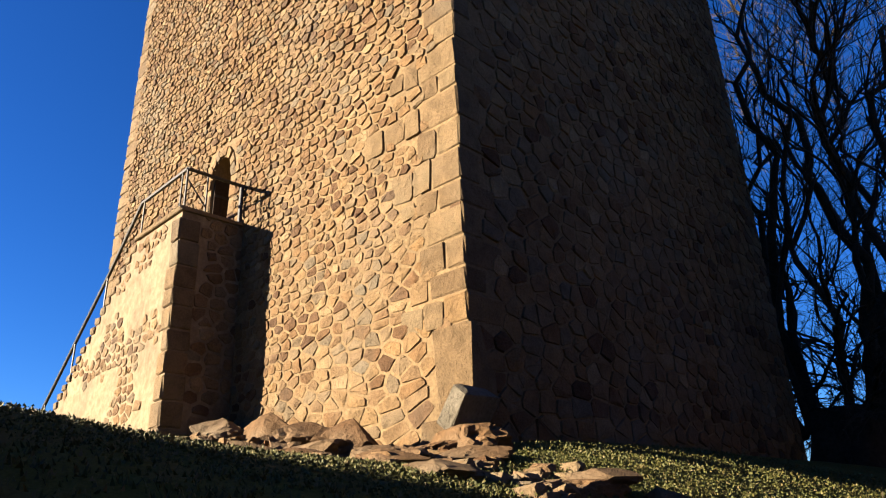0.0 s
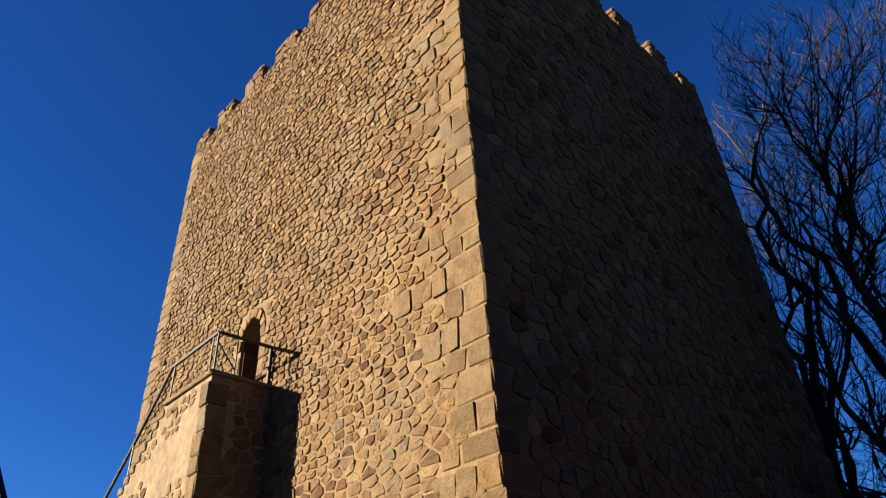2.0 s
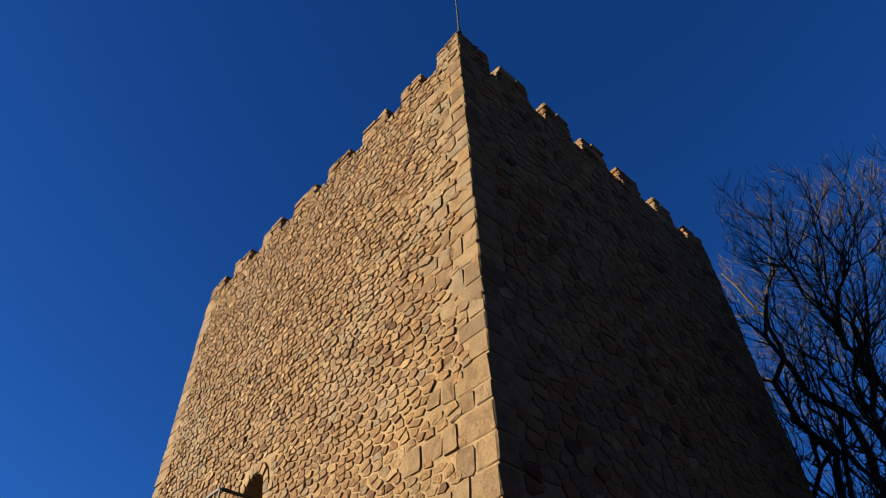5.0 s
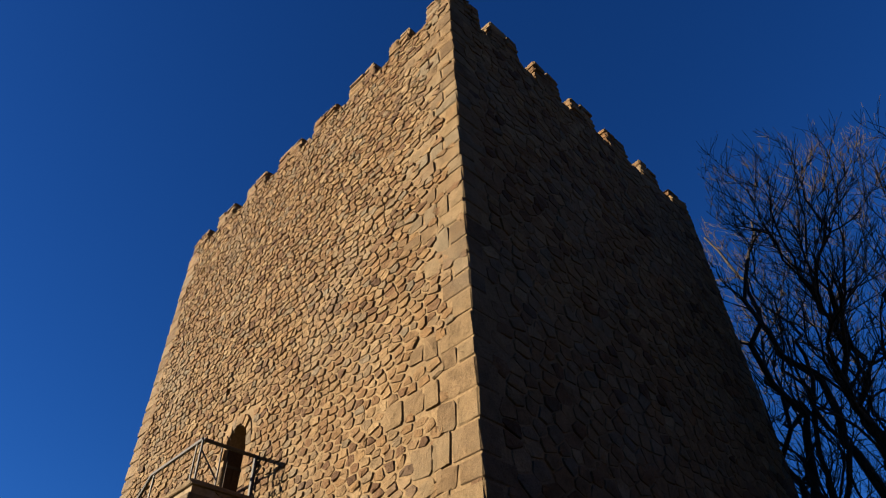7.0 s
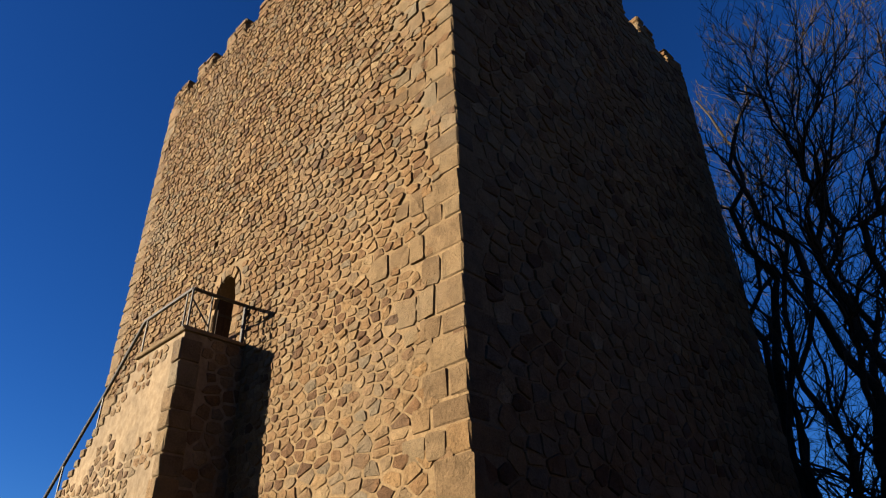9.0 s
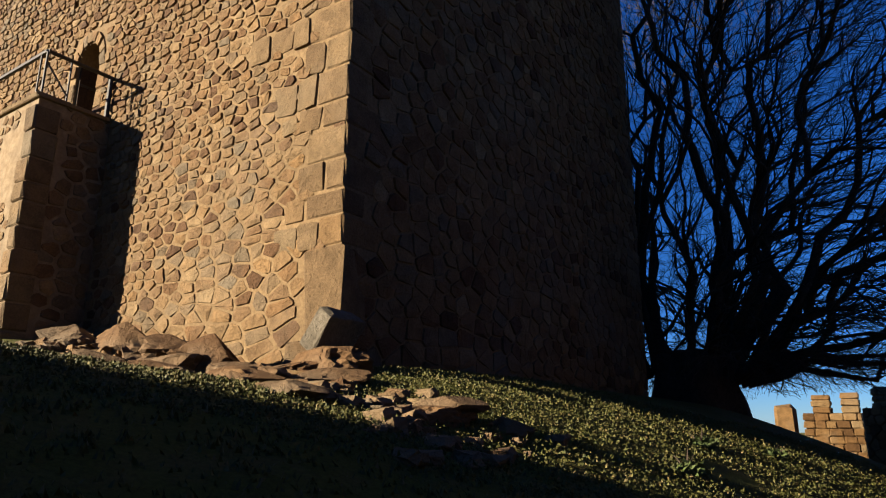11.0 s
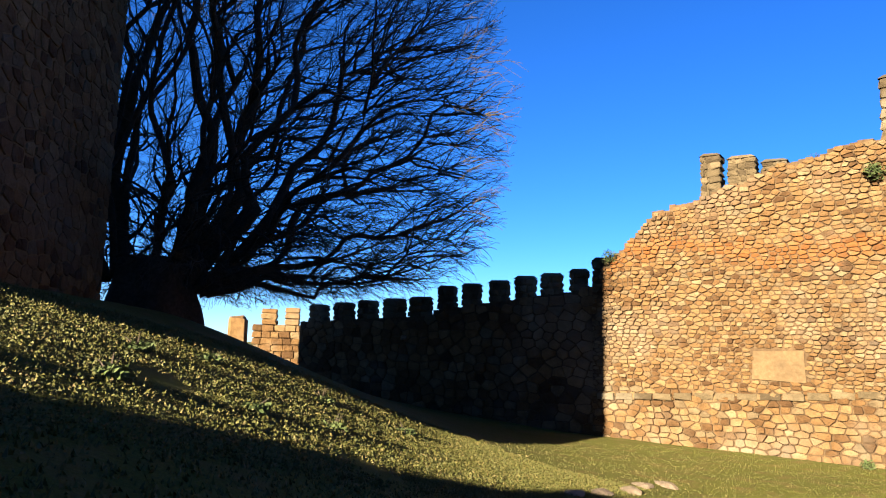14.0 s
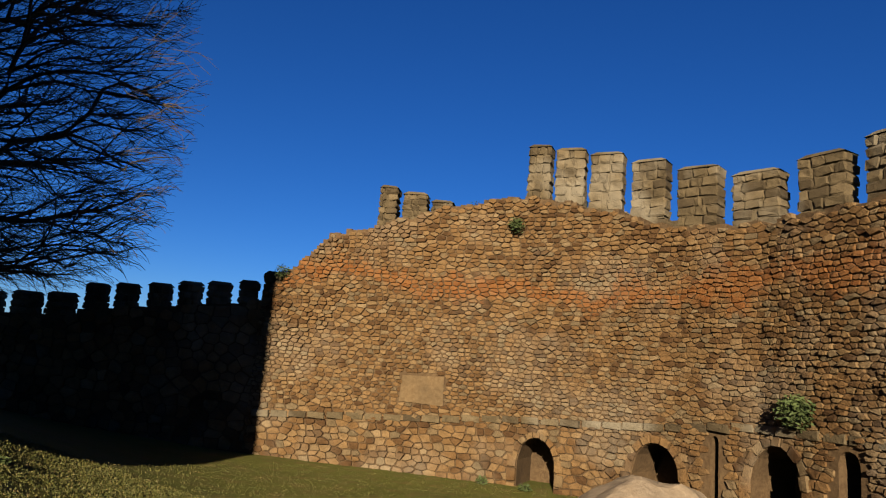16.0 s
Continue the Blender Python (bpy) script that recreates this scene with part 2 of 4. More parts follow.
def stone_piece(poly, gap, proud, place, rng, round_it=True):
    """One stone out of a cell: place(u, v, depth) gives its place in the world."""
    n = len(poly)
    cx, cy = sum(p[0] for p in poly) / n, sum(p[1] for p in poly) / n
    r = sum(math.hypot(p[0] - cx, p[1] - cy) for p in poly) / n
    if r < 0.05:
        return None
    g = gap * rng.uniform(0.6, 1.5)
    k = max(0.5, 1 - g / r)
    ring = [(cx + (p[0] - cx) * k, cy + (p[1] - cy) * k) for p in poly]
    if round_it:
        cut = rng.uniform(0.04, 0.13)
        ring = [q for i in range(n) for q in ((ring[i - 1][0] * cut + ring[i][0] * (1 - cut), ring[i - 1][1] * cut + ring[i][1] * (1 - cut)),
                                              (ring[(i + 1) % n][0] * cut + ring[i][0] * (1 - cut), ring[(i + 1) % n][1] * cut + ring[i][1] * (1 - cut)))]
    n = len(ring)
    ring = [(q[0] + rng.uniform(-0.05, 0.05) * r, q[1] + rng.uniform(-0.05, 0.05) * r) for q in ring]
    h = proud * rng.uniform(0.45, 1.35)
    ta, tb = rng.uniform(-0.06, 0.06), rng.uniform(-0.07, 0.07)
    inner = max(0.4, 1 - rng.uniform(0.012, 0.03) / r)
    verts = [place(p[0], p[1], -0.03) for p in ring]
    for p in ring:
        a, b = (p[0] - cx) * inner, (p[1] - cy) * inner
        verts.append(place(cx + a, cy + b, max(0.004, h + a * ta + b * tb + rng.uniform(-0.011, 0.011))))
    faces = [[i, (i + 1) % n, n + (i + 1) % n, n + i] for i in range(n)]
    verts.append(place(cx + rng.uniform(-0.3, 0.3) * r, cy + rng.uniform(-0.3, 0.3) * r, max(0.01, h + rng.uniform(-0.006, 0.022) * min(1.5, r / 0.15))))
    faces += [[n + i, n + (i + 1) % n, 2 * n] for i in range(n)]
    return verts, faces, (cx, cy)


def lay_stones(parent, cells, keep, gap, proud, place, rng, near, mat_one, mat_run, name="stone", limit=290):
    """Lays stones on a face: those nearest to the point near are parts, the others one run of stones."""
    made = []
    for poly in cells:
        mid = (sum(q[0] for q in poly) / len(poly), sum(q[1] for q in poly) / len(poly))
        s = stone_piece(poly, gap(*mid) if callable(gap) else gap, proud(*mid) if callable(proud) else proud, place, rng)
        if s and keep(*s[2]):
            made.append(s)
    made.sort(key=lambda s: (s[2][0] - near[0]) ** 2 + (s[2][1] - near[1]) ** 2)
    for s in made[:limit]:
        put(name, s[0], s[1], mat_one, parent)
    rest = join([(s[0], s[1]) for s in made[limit:]])
    if rest[0]:
        put(name + "work", rest[0], rest[1], mat_run, parent, kind="stuff")


def rock(name, centre, size, seed, mat, label, turn=0.0, rough=0.35, group="", angular=0.0, cuts=3):
    """A weathered boulder with flat breaks."""
    rng = random.Random(seed)
    bm = bmesh.new()
    bmesh.ops.create_icosphere(bm, subdivisions=cuts, radius=1)
    planes = [(Vector((rng.uniform(-1, 1), rng.uniform(-1, 1), rng.uniform(-0.6, 1))).normalized(), rng.uniform(0.5, 0.85)) for _ in range(6 + int(6 * angular))]
    off = Vector((seed * 3.7, seed * 1.9, seed * 5.3))
    rot = Matrix.Rotation(turn, 3, "Z")
    for v in bm.verts:
        c = v.co.copy()
        c *= 1 + rough * (noise.fractal(c * 1.3 + off, 0.8, 2.0, 4) * 0.6 + 0.12 * noise.noise(c * 5 + off))
        for nrm, d in planes:
            e = c.dot(nrm) - d
            if e > 0:
                c -= nrm * e * (0.75 + angular * 0.25)
        c = Vector((c.x * size[0], c.y * size[1], c.z * size[2]))
        v.co = rot @ c
    me = bpy.data.meshes.new(name)
    bm.to_mesh(me)
    bm.free()
    me.materials.append(mat)
    ob = new(name, me)
    ob.location = centre
    return tagged(ob, label, "rock", group)


# ---- ground ----
TX0, TY1 = -14.4, 12.7          # the keep stands from TX0 to 0 and from 0 to TY1


def ground_z(x, y):
    dx, dy = max(x, TX0 - x, 0), max(y - TY1, -y, 0)
    d = math.hypot(2.205 * dx, dy)
    z = -1.922 + (4.294 - 0.115 * min(max(x, -22), 0)) * math.exp(-(d / 17.16) ** 1.784)
    z += 0.72 * math.exp(-((x + 0.8) / 2.8) ** 2 - ((y + 6.3) / 1.8) ** 2)
    z -= 0.30 * math.exp(-((x + 1.2) / 4.2) ** 2 - ((y + 1.7) / 1.7) ** 2)
    along, across = 0.645 * x + 0.764 * y, 0.764 * x - 0.645 * y
    z += 0.28 * math.exp(-((along - 9) / 4.2) ** 2 - ((across + 0.6) / 1.7) ** 2)
    far = min(1.0, math.hypot(x - 6, y + 6) / 4)
    return z + far * (0.045 * noise.noise(Vector((x * 0.35, y * 0.35, 0))) + 0.014 * noise.noise(Vector((x * 1.3, y * 1.3, 4))))


def build_ground():
    def steps(a, b, fine0, fine1, s):
        out, x = [], a
        while x < b:
            out.append(x)
            x += s if fine0 < x < fine1 else max(s, min(abs(x - fine0), abs(x - fine1)) * 0.28)
        return out + [b]
    xs, ys = steps(-900, 900, -16, 30, 0.35), steps(-900, 900, -12, 24, 0.35)
    verts = [(x, y, ground_z(x, y)) for y in ys for x in xs]
    n = len(xs)
    faces = [[j * n + i, j * n + i + 1, (j + 1) * n + i + 1, (j + 1) * n + i] for j in range(len(ys) - 1) for i in range(n - 1)]
    return tagged(put("ground", verts, faces, M_TURF, smooth=True), "mossy green and dry brown turf on a sloping castle mound", "ground", kind="structure")


build_ground()

# ---- keep tower ----
DOOR_X0, DOOR_X1, DOOR_Z0, DOOR_TOP = -8.25, -7.30, 7.60, 9.78
DOOR_R = (DOOR_X1 - DOOR_X0) / 2
DOOR_CX = (DOOR_X0 + DOOR_X1) / 2
ARCH_H = 0.72
PARAPET = 19.66
keep_tower = thing("keep_tower", (TX0 / 2, TY1 / 2, 2.4), "tall square medieval keep of tan rubble stone with battlements", "tower")


def plain_box(x0, x1, y0, y1, z0, z1):
    v = [(x, y, z) for z in (z0, z1) for y in (y0, y1) for x in (x0, x1)]
    return v, [[0, 2, 3, 1], [4, 5, 7, 6], [0, 1, 5, 4], [2, 6, 7, 3], [0, 4, 6, 2], [1, 3, 7, 5]]


def door_arch(t):
    """The door's pointed arch, t from 0 to 1."""
    a = math.pi * (1 - t)
    return DOOR_CX + DOOR_R * math.cos(a), DOOR_TOP - ARCH_H + ARCH_H * math.sin(a) ** 0.85


def tower_walls():
    top, bot, back = PARAPET, 0.0, 1.5
    front = [plain_box(TX0, -8.88, 0, back, bot, top), plain_box(-8.66, DOOR_X0, 0, back, bot, top), plain_box(-8.88, -8.66, 0, back, bot, 11.04), plain_box(-8.88, -8.66, 0, back, 11.27, top), plain_box(DOOR_X1, 0, 0, back, bot, top), plain_box(DOOR_X0, DOOR_X1, 0, back, bot, DOOR_Z0),
             plain_box(DOOR_X0, DOOR_X1, 0, back, DOOR_TOP, top)]
    n = 12
    for i in range(n):
        (xa, za), (xb, zb) = door_arch(i / n), door_arch((i + 1) / n)
        v = [(xa, 0, za), (xb, 0, zb), (xb, 0, DOOR_TOP), (xa, 0, DOOR_TOP), (xa, back, za), (xb, back, zb), (xb, back, DOOR_TOP), (xa, back, DOOR_TOP)]
        front.append((v, [[0, 1, 2, 3], [4, 7, 6, 5], [0, 4, 5, 1]]))
    put("front_wall", *join(front), M_MORTAR, keep_tower)
    put("side_wall", *plain_box(-1.5, 0, back, TY1, bot, top), M_MORTAR, keep_tower)
    put("rear_wall", *plain_box(TX0, -1.5, TY1 - 1.5, TY1, bot, top), M_MORTAR, keep_tower)
    put("far_side_wall", *plain_box(TX0, TX0 + 1.5, back, TY1 - 1.5, bot, top), M_MORTAR, keep_tower)
    put("roof_deck", *plain_box(TX0 + 1.5, -1.5, back, TY1 - 1.5, top - 1.2, top - 0.9), M_MORTAR, keep_tower)
    # planks and straps added on the left reveal, dark to stand for its shade
    leaf = put("reveal_shade_planks", *join([plain_box(DOOR_X0 + 0.012, DOOR_X0 + 0.07, 0.06 + 0.19 * k, 0.06 + 0.19 * k + 0.18, DOOR_Z0 + 0.06, DOOR_TOP - 0.42 + 0.06 * min(k, 3)) for k in range(5)]), M_WOOD, keep_tower, "dark old plank door folded back into the archway")
    for zz in (DOOR_Z0 + 0.4, DOOR_Z0 + 1.3):
        put("plank_strap", *plain_box(DOOR_X0 + 0.07, DOOR_X0 + 0.085, 0.08, 0.9, zz, zz + 0.06), M_IRON, leaf)
    put("inner_door", *join([plain_box(DOOR_X0 + 0.19 * k, DOOR_X0 + 0.19 * k + 0.18, 1.2, 1.28, DOOR_Z0, DOOR_TOP) for k in range(5)]), M_WOOD, keep_tower)
    put("threshold", *block(DOOR_X0 - 0.05, DOOR_X1 + 0.05, -0.06, 0.7, DOOR_Z0 - 0.02, DOOR_Z0 + 0.05, 0.01, 0.02), M_QUOIN, keep_tower)


tower_walls()
rng = random.Random(4)
# merlons: those over the front, then those over the side
for a, b, top in [(-1.0, 0.0, 20.84), (-2.65, -1.72, 20.64), (-4.62, -3.36, 20.62), (-6.5, -5.29, 20.54), (-8.55, -7.22, 20.53), (-10.65, -9.39, 20.56), (-12.66, -11.46, 20.57), (TX0, -13.36, 20.52)]:
    m = put("merlon", *plain_box(a + 0.05, b - 0.05, 0.05, 0.56, PARAPET - 0.002, top - 0.14), M_MORTAR, keep_tower)
    rows = 4
    for r in range(rows):
        z0 = PARAPET + (top - PARAPET) * r / rows
        z1 = PARAPET + (top - PARAPET) * (r + 1) / rows
        cut = a + (b - a) * rng.uniform(0.35, 0.65)
        for x0, x1 in ((a, cut - 0.02), (cut + 0.02, b)):
            put("stone", *block(x0, x1, -0.03 + rng.uniform(0, 0.03), 0.6, z0 + 0.01, z1 - 0.01 - (rng.uniform(0, 0.12) if r == rows - 1 else 0), 0.03, 0.045, rng), M_STONE_ONE, m)
for a, b, top in [(0.62, 1.21, 20.9), (1.71, 2.97, 20.86), (3.74, 4.97, 20.81), (5.59, 6.81, 20.76), (7.56, 8.74, 20.74), (9.61, 10.73, 20.63), (11.47, TY1, 20.55)]:
    m = put("merlon", *plain_box(-0.56, -0.05, a + 0.05, b - 0.05, PARAPET - 0.002, top - 0.14), M_MORTAR, keep_tower)
    rows = 4
    for r in range(rows):
        z0 = PARAPET + (top - PARAPET) * r / rows
        z1 = PARAPET + (top - PARAPET) * (r + 1) / rows
        cut = a + (b - a) * rng.uniform(0.35, 0.65)
        for y0, y1 in ((a, cut - 0.02), (cut + 0.02, b)):
            put("stone", *block(-0.6, 0.03 - rng.uniform(0, 0.03), y0, y1, z0 + 0.01, z1 - 0.01 - (rng.uniform(0, 0.12) if r == rows - 1 else 0), 0.03, 0.045, rng), M_STONE_ONE, m)


def door_clear(u, v, margin=0.16):
    return not (DOOR_X0 - margin < u < DOOR_X1 + margin and DOOR_Z0 - margin < v < DOOR_TOP + margin)


def hole_clear(u, v):
    return math.hypot(u + 8.77, v - 11.15) > 0.2


def front_size(u, v):
    big = max(0.0, 1 - (v - 2.2) / 3.2) * max(0.0, 1 + u / 7.0)
    mid = 0.10 * max(0.0, 1 + u / 6.0)
    return 0.245 + 0.46 * big + mid - 0.03 * min(1, max(0, (v - 9) / 8)), 0.185 + 0.33 * big + mid * 0.6 - 0.03 * min(1, max(0, (v - 9) / 8))


def corner_width(v):
    k = int((v - 2.2) / 0.62)
    return (0.62, 0.98, 0.74, 1.06)[k % 4]


# corner blocks, alternately long and short on the two faces, and squared stones beside them
def squared(x0, x1, z0, z1):
    """An irregular squared stone on the lit face."""
    j = [rng.uniform(-0.035, 0.035) for _ in range(8)]
    quad = [(x0 + j[0], z0 + j[1]), (x1 + j[2], z0 + j[3]), (x1 + j[4], z1 + j[5]), (x0 + j[6], z1 + j[7])]
    s = stone_piece(quad, 0.018, 0.028, lambda u, v, d: (u, -d, v), rng)
    put("corner_block", s[0], s[1], M_QUOIN, keep_tower)
    BLOCKS.append((x0, x1, z0, z1))


z, k = 4.0, 0
BLOCKS = [(-0.8, 0.1, 2.5, 4.0)]
while z < PARAPET - 0.2:
    h = rng.uniform(0.38, 0.58)
    z1 = min(z + h, PARAPET)
    wx, wy = (rng.uniform(0.6, 0.85), rng.uniform(0.4, 0.55)) if k % 2 else (rng.uniform(0.36, 0.5), rng.uniform(0.7, 1.0))
    BLOCKS.append((-wx, 0.1, z, z1))
    put("corner_block", *block(-wx + 0.022, 0.022, -0.024, wy, z + 0.014, z1 - 0.014, 0.012, 0.028, rng), M_QUOIN, keep_tower)
    x, n = -wx, 0
    while n < 3 and rng.random() < (0.92, 0.6, 0.3)[n] * (1.0 if z < 12 else 0.75):
        w2 = rng.uniform(0.34, 0.62)
        cut = rng.uniform(0.0, 0.09) * n
        squared(x - w2, x, z + cut, z1 - cut * 0.5)
        x, n = x - w2, n + 1
    z, k = z1, k + 1
put("corner_block", *block(-0.72, 0.03, -0.05, 0.55, 2.75, 3.98, 0.05, 0.06, rng), M_QUOIN, keep_tower)
put("corner_block", *block(-0.98, 0.02, -0.06, 0.6, 2.2, 2.74, 0.04, 0.06, rng), M_QUOIN, keep_tower)
z = 3.0
while z < PARAPET - 0.2:
    h = rng.uniform(0.4, 0.6)
    put("corner_block", *block(TX0 - 0.03, TX0 + rng.uniform(0.4, 0.9), -0.035, 0.5, z + 0.012, min(z + h, PARAPET) - 0.012, 0.015, 0.035, rng), M_QUOIN, keep_tower)
    z += h
# stones round the doorway
for i in range(9):
    (xa, za), (xb, zb) = door_arch(i / 9), door_arch((i + 1) / 9)
    cx, cz = DOOR_CX, DOOR_TOP - ARCH_H
    out = 1.5
    quad = [(xa, za), (xb, zb), (cx + (xb - cx) * out, cz + (zb - cz) * 1.42), (cx + (xa - cx) * out, cz + (za - cz) * 1.42)]
    s = stone_piece(quad, 0.012, 0.05, lambda u, v, d: (u, -d, v), rng, False)
    put("arch_stone", s[0], s[1], M_STONE_ONE, keep_tower)
for z in (7.65, 8.05, 8.5):
    for x0, x1 in ((DOOR_X0 - 0.3, DOOR_X0 - 0.005), (DOOR_X1 + 0.005, DOOR_X1 + 0.32)):
        put("jamb_stone", *block(x0, x1, -0.03, 0.4, z, z + 0.42, 0.01, 0.025, rng), M_STONE_ONE, keep_tower)


def near_foot(u, v):
    """1 at the foot of the lit corner, 0 high up and far along the wall."""
    return max(0.0, min(1.0, 1.15 - (v - 3) / 9.0)) * max(0.25, min(1.0, 1 + (u + 3) / 10.0))


def front_gap(u, v):
    return 0.011 + 0.009 * near_foot(u, v)


def front_proud(u, v):
    return 0.043 - 0.030 * near_foot(u, v)


def front_keep(u, v):
    return door_clear(u, v, 0.26) and hole_clear(u, v) and not any(a + 0.05 < u < b and c + 0.02 < v < d - 0.02 for a, b, c, d in BLOCKS) and u > TX0 + 0.5 and not (-14.6 < u < -6.5 and v < 7.5 and v < 7.5 + (u + 8.8) * 0.8)


lay_stones(keep_tower, rubble_cells(TX0, 0.0, 2.0, PARAPET + 0.05, front_size, rng, 0.3, 1.45), front_keep, front_gap, front_proud, lambda u, v, d: (u, -d, v), rng, (-1.6, 4.2), M_STONE_ONE, M_STONE)
lay_stones(keep_tower, rubble_cells(0.0, TY1, 2.0, PARAPET + 0.05, lambda u, v: (0.42, 0.28), rng), lambda u, v: u > 0.55 or v < 4, 0.015, 0.03, lambda u, v, d: (d, u, v), rng, (1.5, 4.5), M_STONE_ONE, M_STONE)
lightning_rod = thing("lightning_rod", (-0.05, 0.1, 20.85), "thin grey metal rod standing on the keep's corner merlon", "rod")
put("mast", *tube([(-0.05, 0.1, 20.8), (-0.05, 0.1, 24.5)], [0.03, 0.02]), M_IRON, lightning_rod)
put("base_plate", *tube([(-0.05, 0.1, 20.78), (-0.05, 0.1, 20.95)], [0.09, 0.06]), M_IRON, lightning_rod)

# ---- stair and landing against the keep ----
ST_X1, ST_Y, ST_Z = -6.51, -1.42, 7.60
stair = thing("outside_stair", (-10.5, -0.7, 2.8), "stone stair and landing with worn plaster built against the keep", "stair")
LAND_X0, RISE, GO = -8.75, 0.19, 0.232
profile = [(ST_X1, 1.5), (ST_X1, ST_Z), (LAND_X0, ST_Z)]
x, z = LAND_X0, ST_Z
while z > 3.3:
    z -= RISE
    profile.append((x, z))
    x -= GO
    profile.append((x, z))
profile.append((x, 1.5))
n = len(profile)
verts = [(px, ST_Y + 0.02, pz) for px, pz in profile] + [(px, -0.005, pz) for px, pz in profile]
put("masonry", verts, [list(range(n)), [2 * n - 1 - i for i in range(n)]] + [[i, i + n, (i + 1) % n + n, (i + 1) % n] for i in range(n)], M_RENDER, stair)
x, z, k = LAND_X0, ST_Z, 0
while z > 3.4:
    z -= RISE
    put("step", *block(x - GO - 0.02, x + 0.02, ST_Y - 0.02, -0.01, z - 0.15, z + 0.015, 0.008, 0.02, rng), M_QUOIN, stair)
    x -= GO
put("landing_slab", *block(LAND_X0, ST_X1 + 0.05, ST_Y - 0.05, -0.01, ST_Z - 0.1, ST_Z + 0.02, 0.012, 0.03, rng), M_QUOIN, stair)
z, k = 2.3, 0
while z < ST_Z - 0.35:
    h = rng.uniform(0.35, 0.55)
    put("corner_block", *block(ST_X1 - rng.uniform(0.25, 0.5), ST_X1 + 0.025, ST_Y - 0.02, ST_Y + 0.45, z, min(z + h, ST_Z - 0.11) - 0.015, 0.012, 0.03, rng), M_QUOIN, stair)
    z += h


def stair_keep(u, v):
    return v < ST_Z - 0.2 and (u > LAND_X0 or v < ST_Z - 0.3 + (u - LAND_X0) * RISE / GO) and u < ST_X1 - 0.5 and noise.noise(Vector((u * 0.9, v * 0.9, 5))) + 0.25 * noise.noise(Vector((u * 4, v * 4, 2))) > 0.12


lay_stones(stair, rubble_cells(-14.5, ST_X1, 2.2, ST_Z, lambda u, v: (0.30, 0.2), rng), stair_keep, 0.03, 0.014, lambda u, v, d: (u, ST_Y + 0.02 - d, v), rng, (-8, 4), M_STONE_ONE, M_STONE, limit=120)
lay_stones(stair, rubble_cells(ST_Y + 0.05, 0.0, 2.2, ST_Z - 0.1, lambda u, v: (0.34, 0.24), rng), lambda u, v: u > ST_Y + 0.5, 0.025, 0.02, lambda u, v, d: (ST_X1 + d, u, v), rng, (-0.7, 4), M_STONE_ONE, M_STONE, limit=60)

rail = thing("iron_handrail", (ST_X1, ST_Y, ST_Z), "black iron handrail with slim posts along the stair and landing", "railing")
RY = ST_Y + 0.06
foot = [(x, ST_Z - (LAND_X0 - x) * RISE / GO) for x in (-10.4, -12.0, -13.6)]
run = [(ST_X1 - 0.05, RY, ST_Z + 0.92), (LAND_X0 - 0.1, RY, ST_Z + 0.92)] + [(fx, RY, fz + 0.86) for fx, fz in foot] + [(-14.1, RY, foot[-1][1] + 0.45)]
put("top_rail", *join([tube(run[i:i + 2], [0.042, 0.042]) for i in range(len(run) - 1)]), M_IRON, rail)
put("side_rail", *tube([(ST_X1 - 0.05, RY, ST_Z + 0.92), (ST_X1 - 0.05, -0.02, ST_Z + 0.92)], [0.042, 0.042]), M_IRON, rail)
for px, py, pz, h, r in [(ST_X1 - 0.05, RY, ST_Z, 0.94, 0.026), (ST_X1 - 0.28, RY, ST_Z, 0.94, 0.02), (LAND_X0 + 0.05, RY, ST_Z, 0.94, 0.022), (ST_X1 - 0.05, -0.09, ST_Z, 0.94, 0.05)] + [(fx, RY, fz - 0.15, 1.02, 0.022) for fx, fz in foot]:
    put("post", *tube([(px, py, pz), (px, py, pz + h)], [r, r]), M_IRON, rail)
put("brace", *tube([(ST_X1 - 0.05, -0.9, ST_Z + 0.15), (ST_X1 - 0.05, RY, ST_Z + 0.7)], [0.018, 0.018]), M_IRON, rail)
put("brace", *tube([(ST_X1 - 0.05, -0.9, ST_Z), (ST_X1 - 0.05, -0.9, ST_Z + 0.92)], [0.02, 0.02]), M_IRON, rail)


# ---- curtain walls ----
class Course:
    """A wall's line on the plan: place(u, z, depth) with depth towards the left of its way."""

    def __init__(self, pts):
        self.p = [Vector((*q, 0)) for q in pts]
        self.s = [0.0]
        for a, b in zip(self.p, self.p[1:]):
            self.s.append(self.s[-1] + (b - a).length)
        self.length = self.s[-1]

    def at(self, u):
        u = min(max(u, 0.0), self.length - 1e-6)
        for i in range(len(self.p) - 1):
            if u <= self.s[i + 1]:
                f = (u - self.s[i]) / (self.s[i + 1] - self.s[i])
                q = self.p[i].lerp(self.p[i + 1], f)
                d0 = (self.p[i + 1] - self.p[i]).normalized()
                d1 = d0
                if f < 0.5 and i > 0:
                    d1 = (self.p[i] - self.p[i - 1]).normalized()
                    d0 = d0.lerp(d1, 0.5 - f)
                elif f >= 0.5 and i < len(self.p) - 2:
                    d1 = (self.p[i + 2] - self.p[i + 1]).normalized()
                    d0 = d0.lerp(d1, f - 0.5)
                return q, d0.normalized()

    def place(self, u, z, depth):
        q, d = self.at(u)
        return (q.x - d.y * depth, q.y + d.x * depth, z)


def between(table, u):
    for (a, x), (b, y) in zip(table, table[1:]):
        if u <= b:
            return x + (y - x) * max(0, (u - a)) / (b - a)
    return table[-1][1]


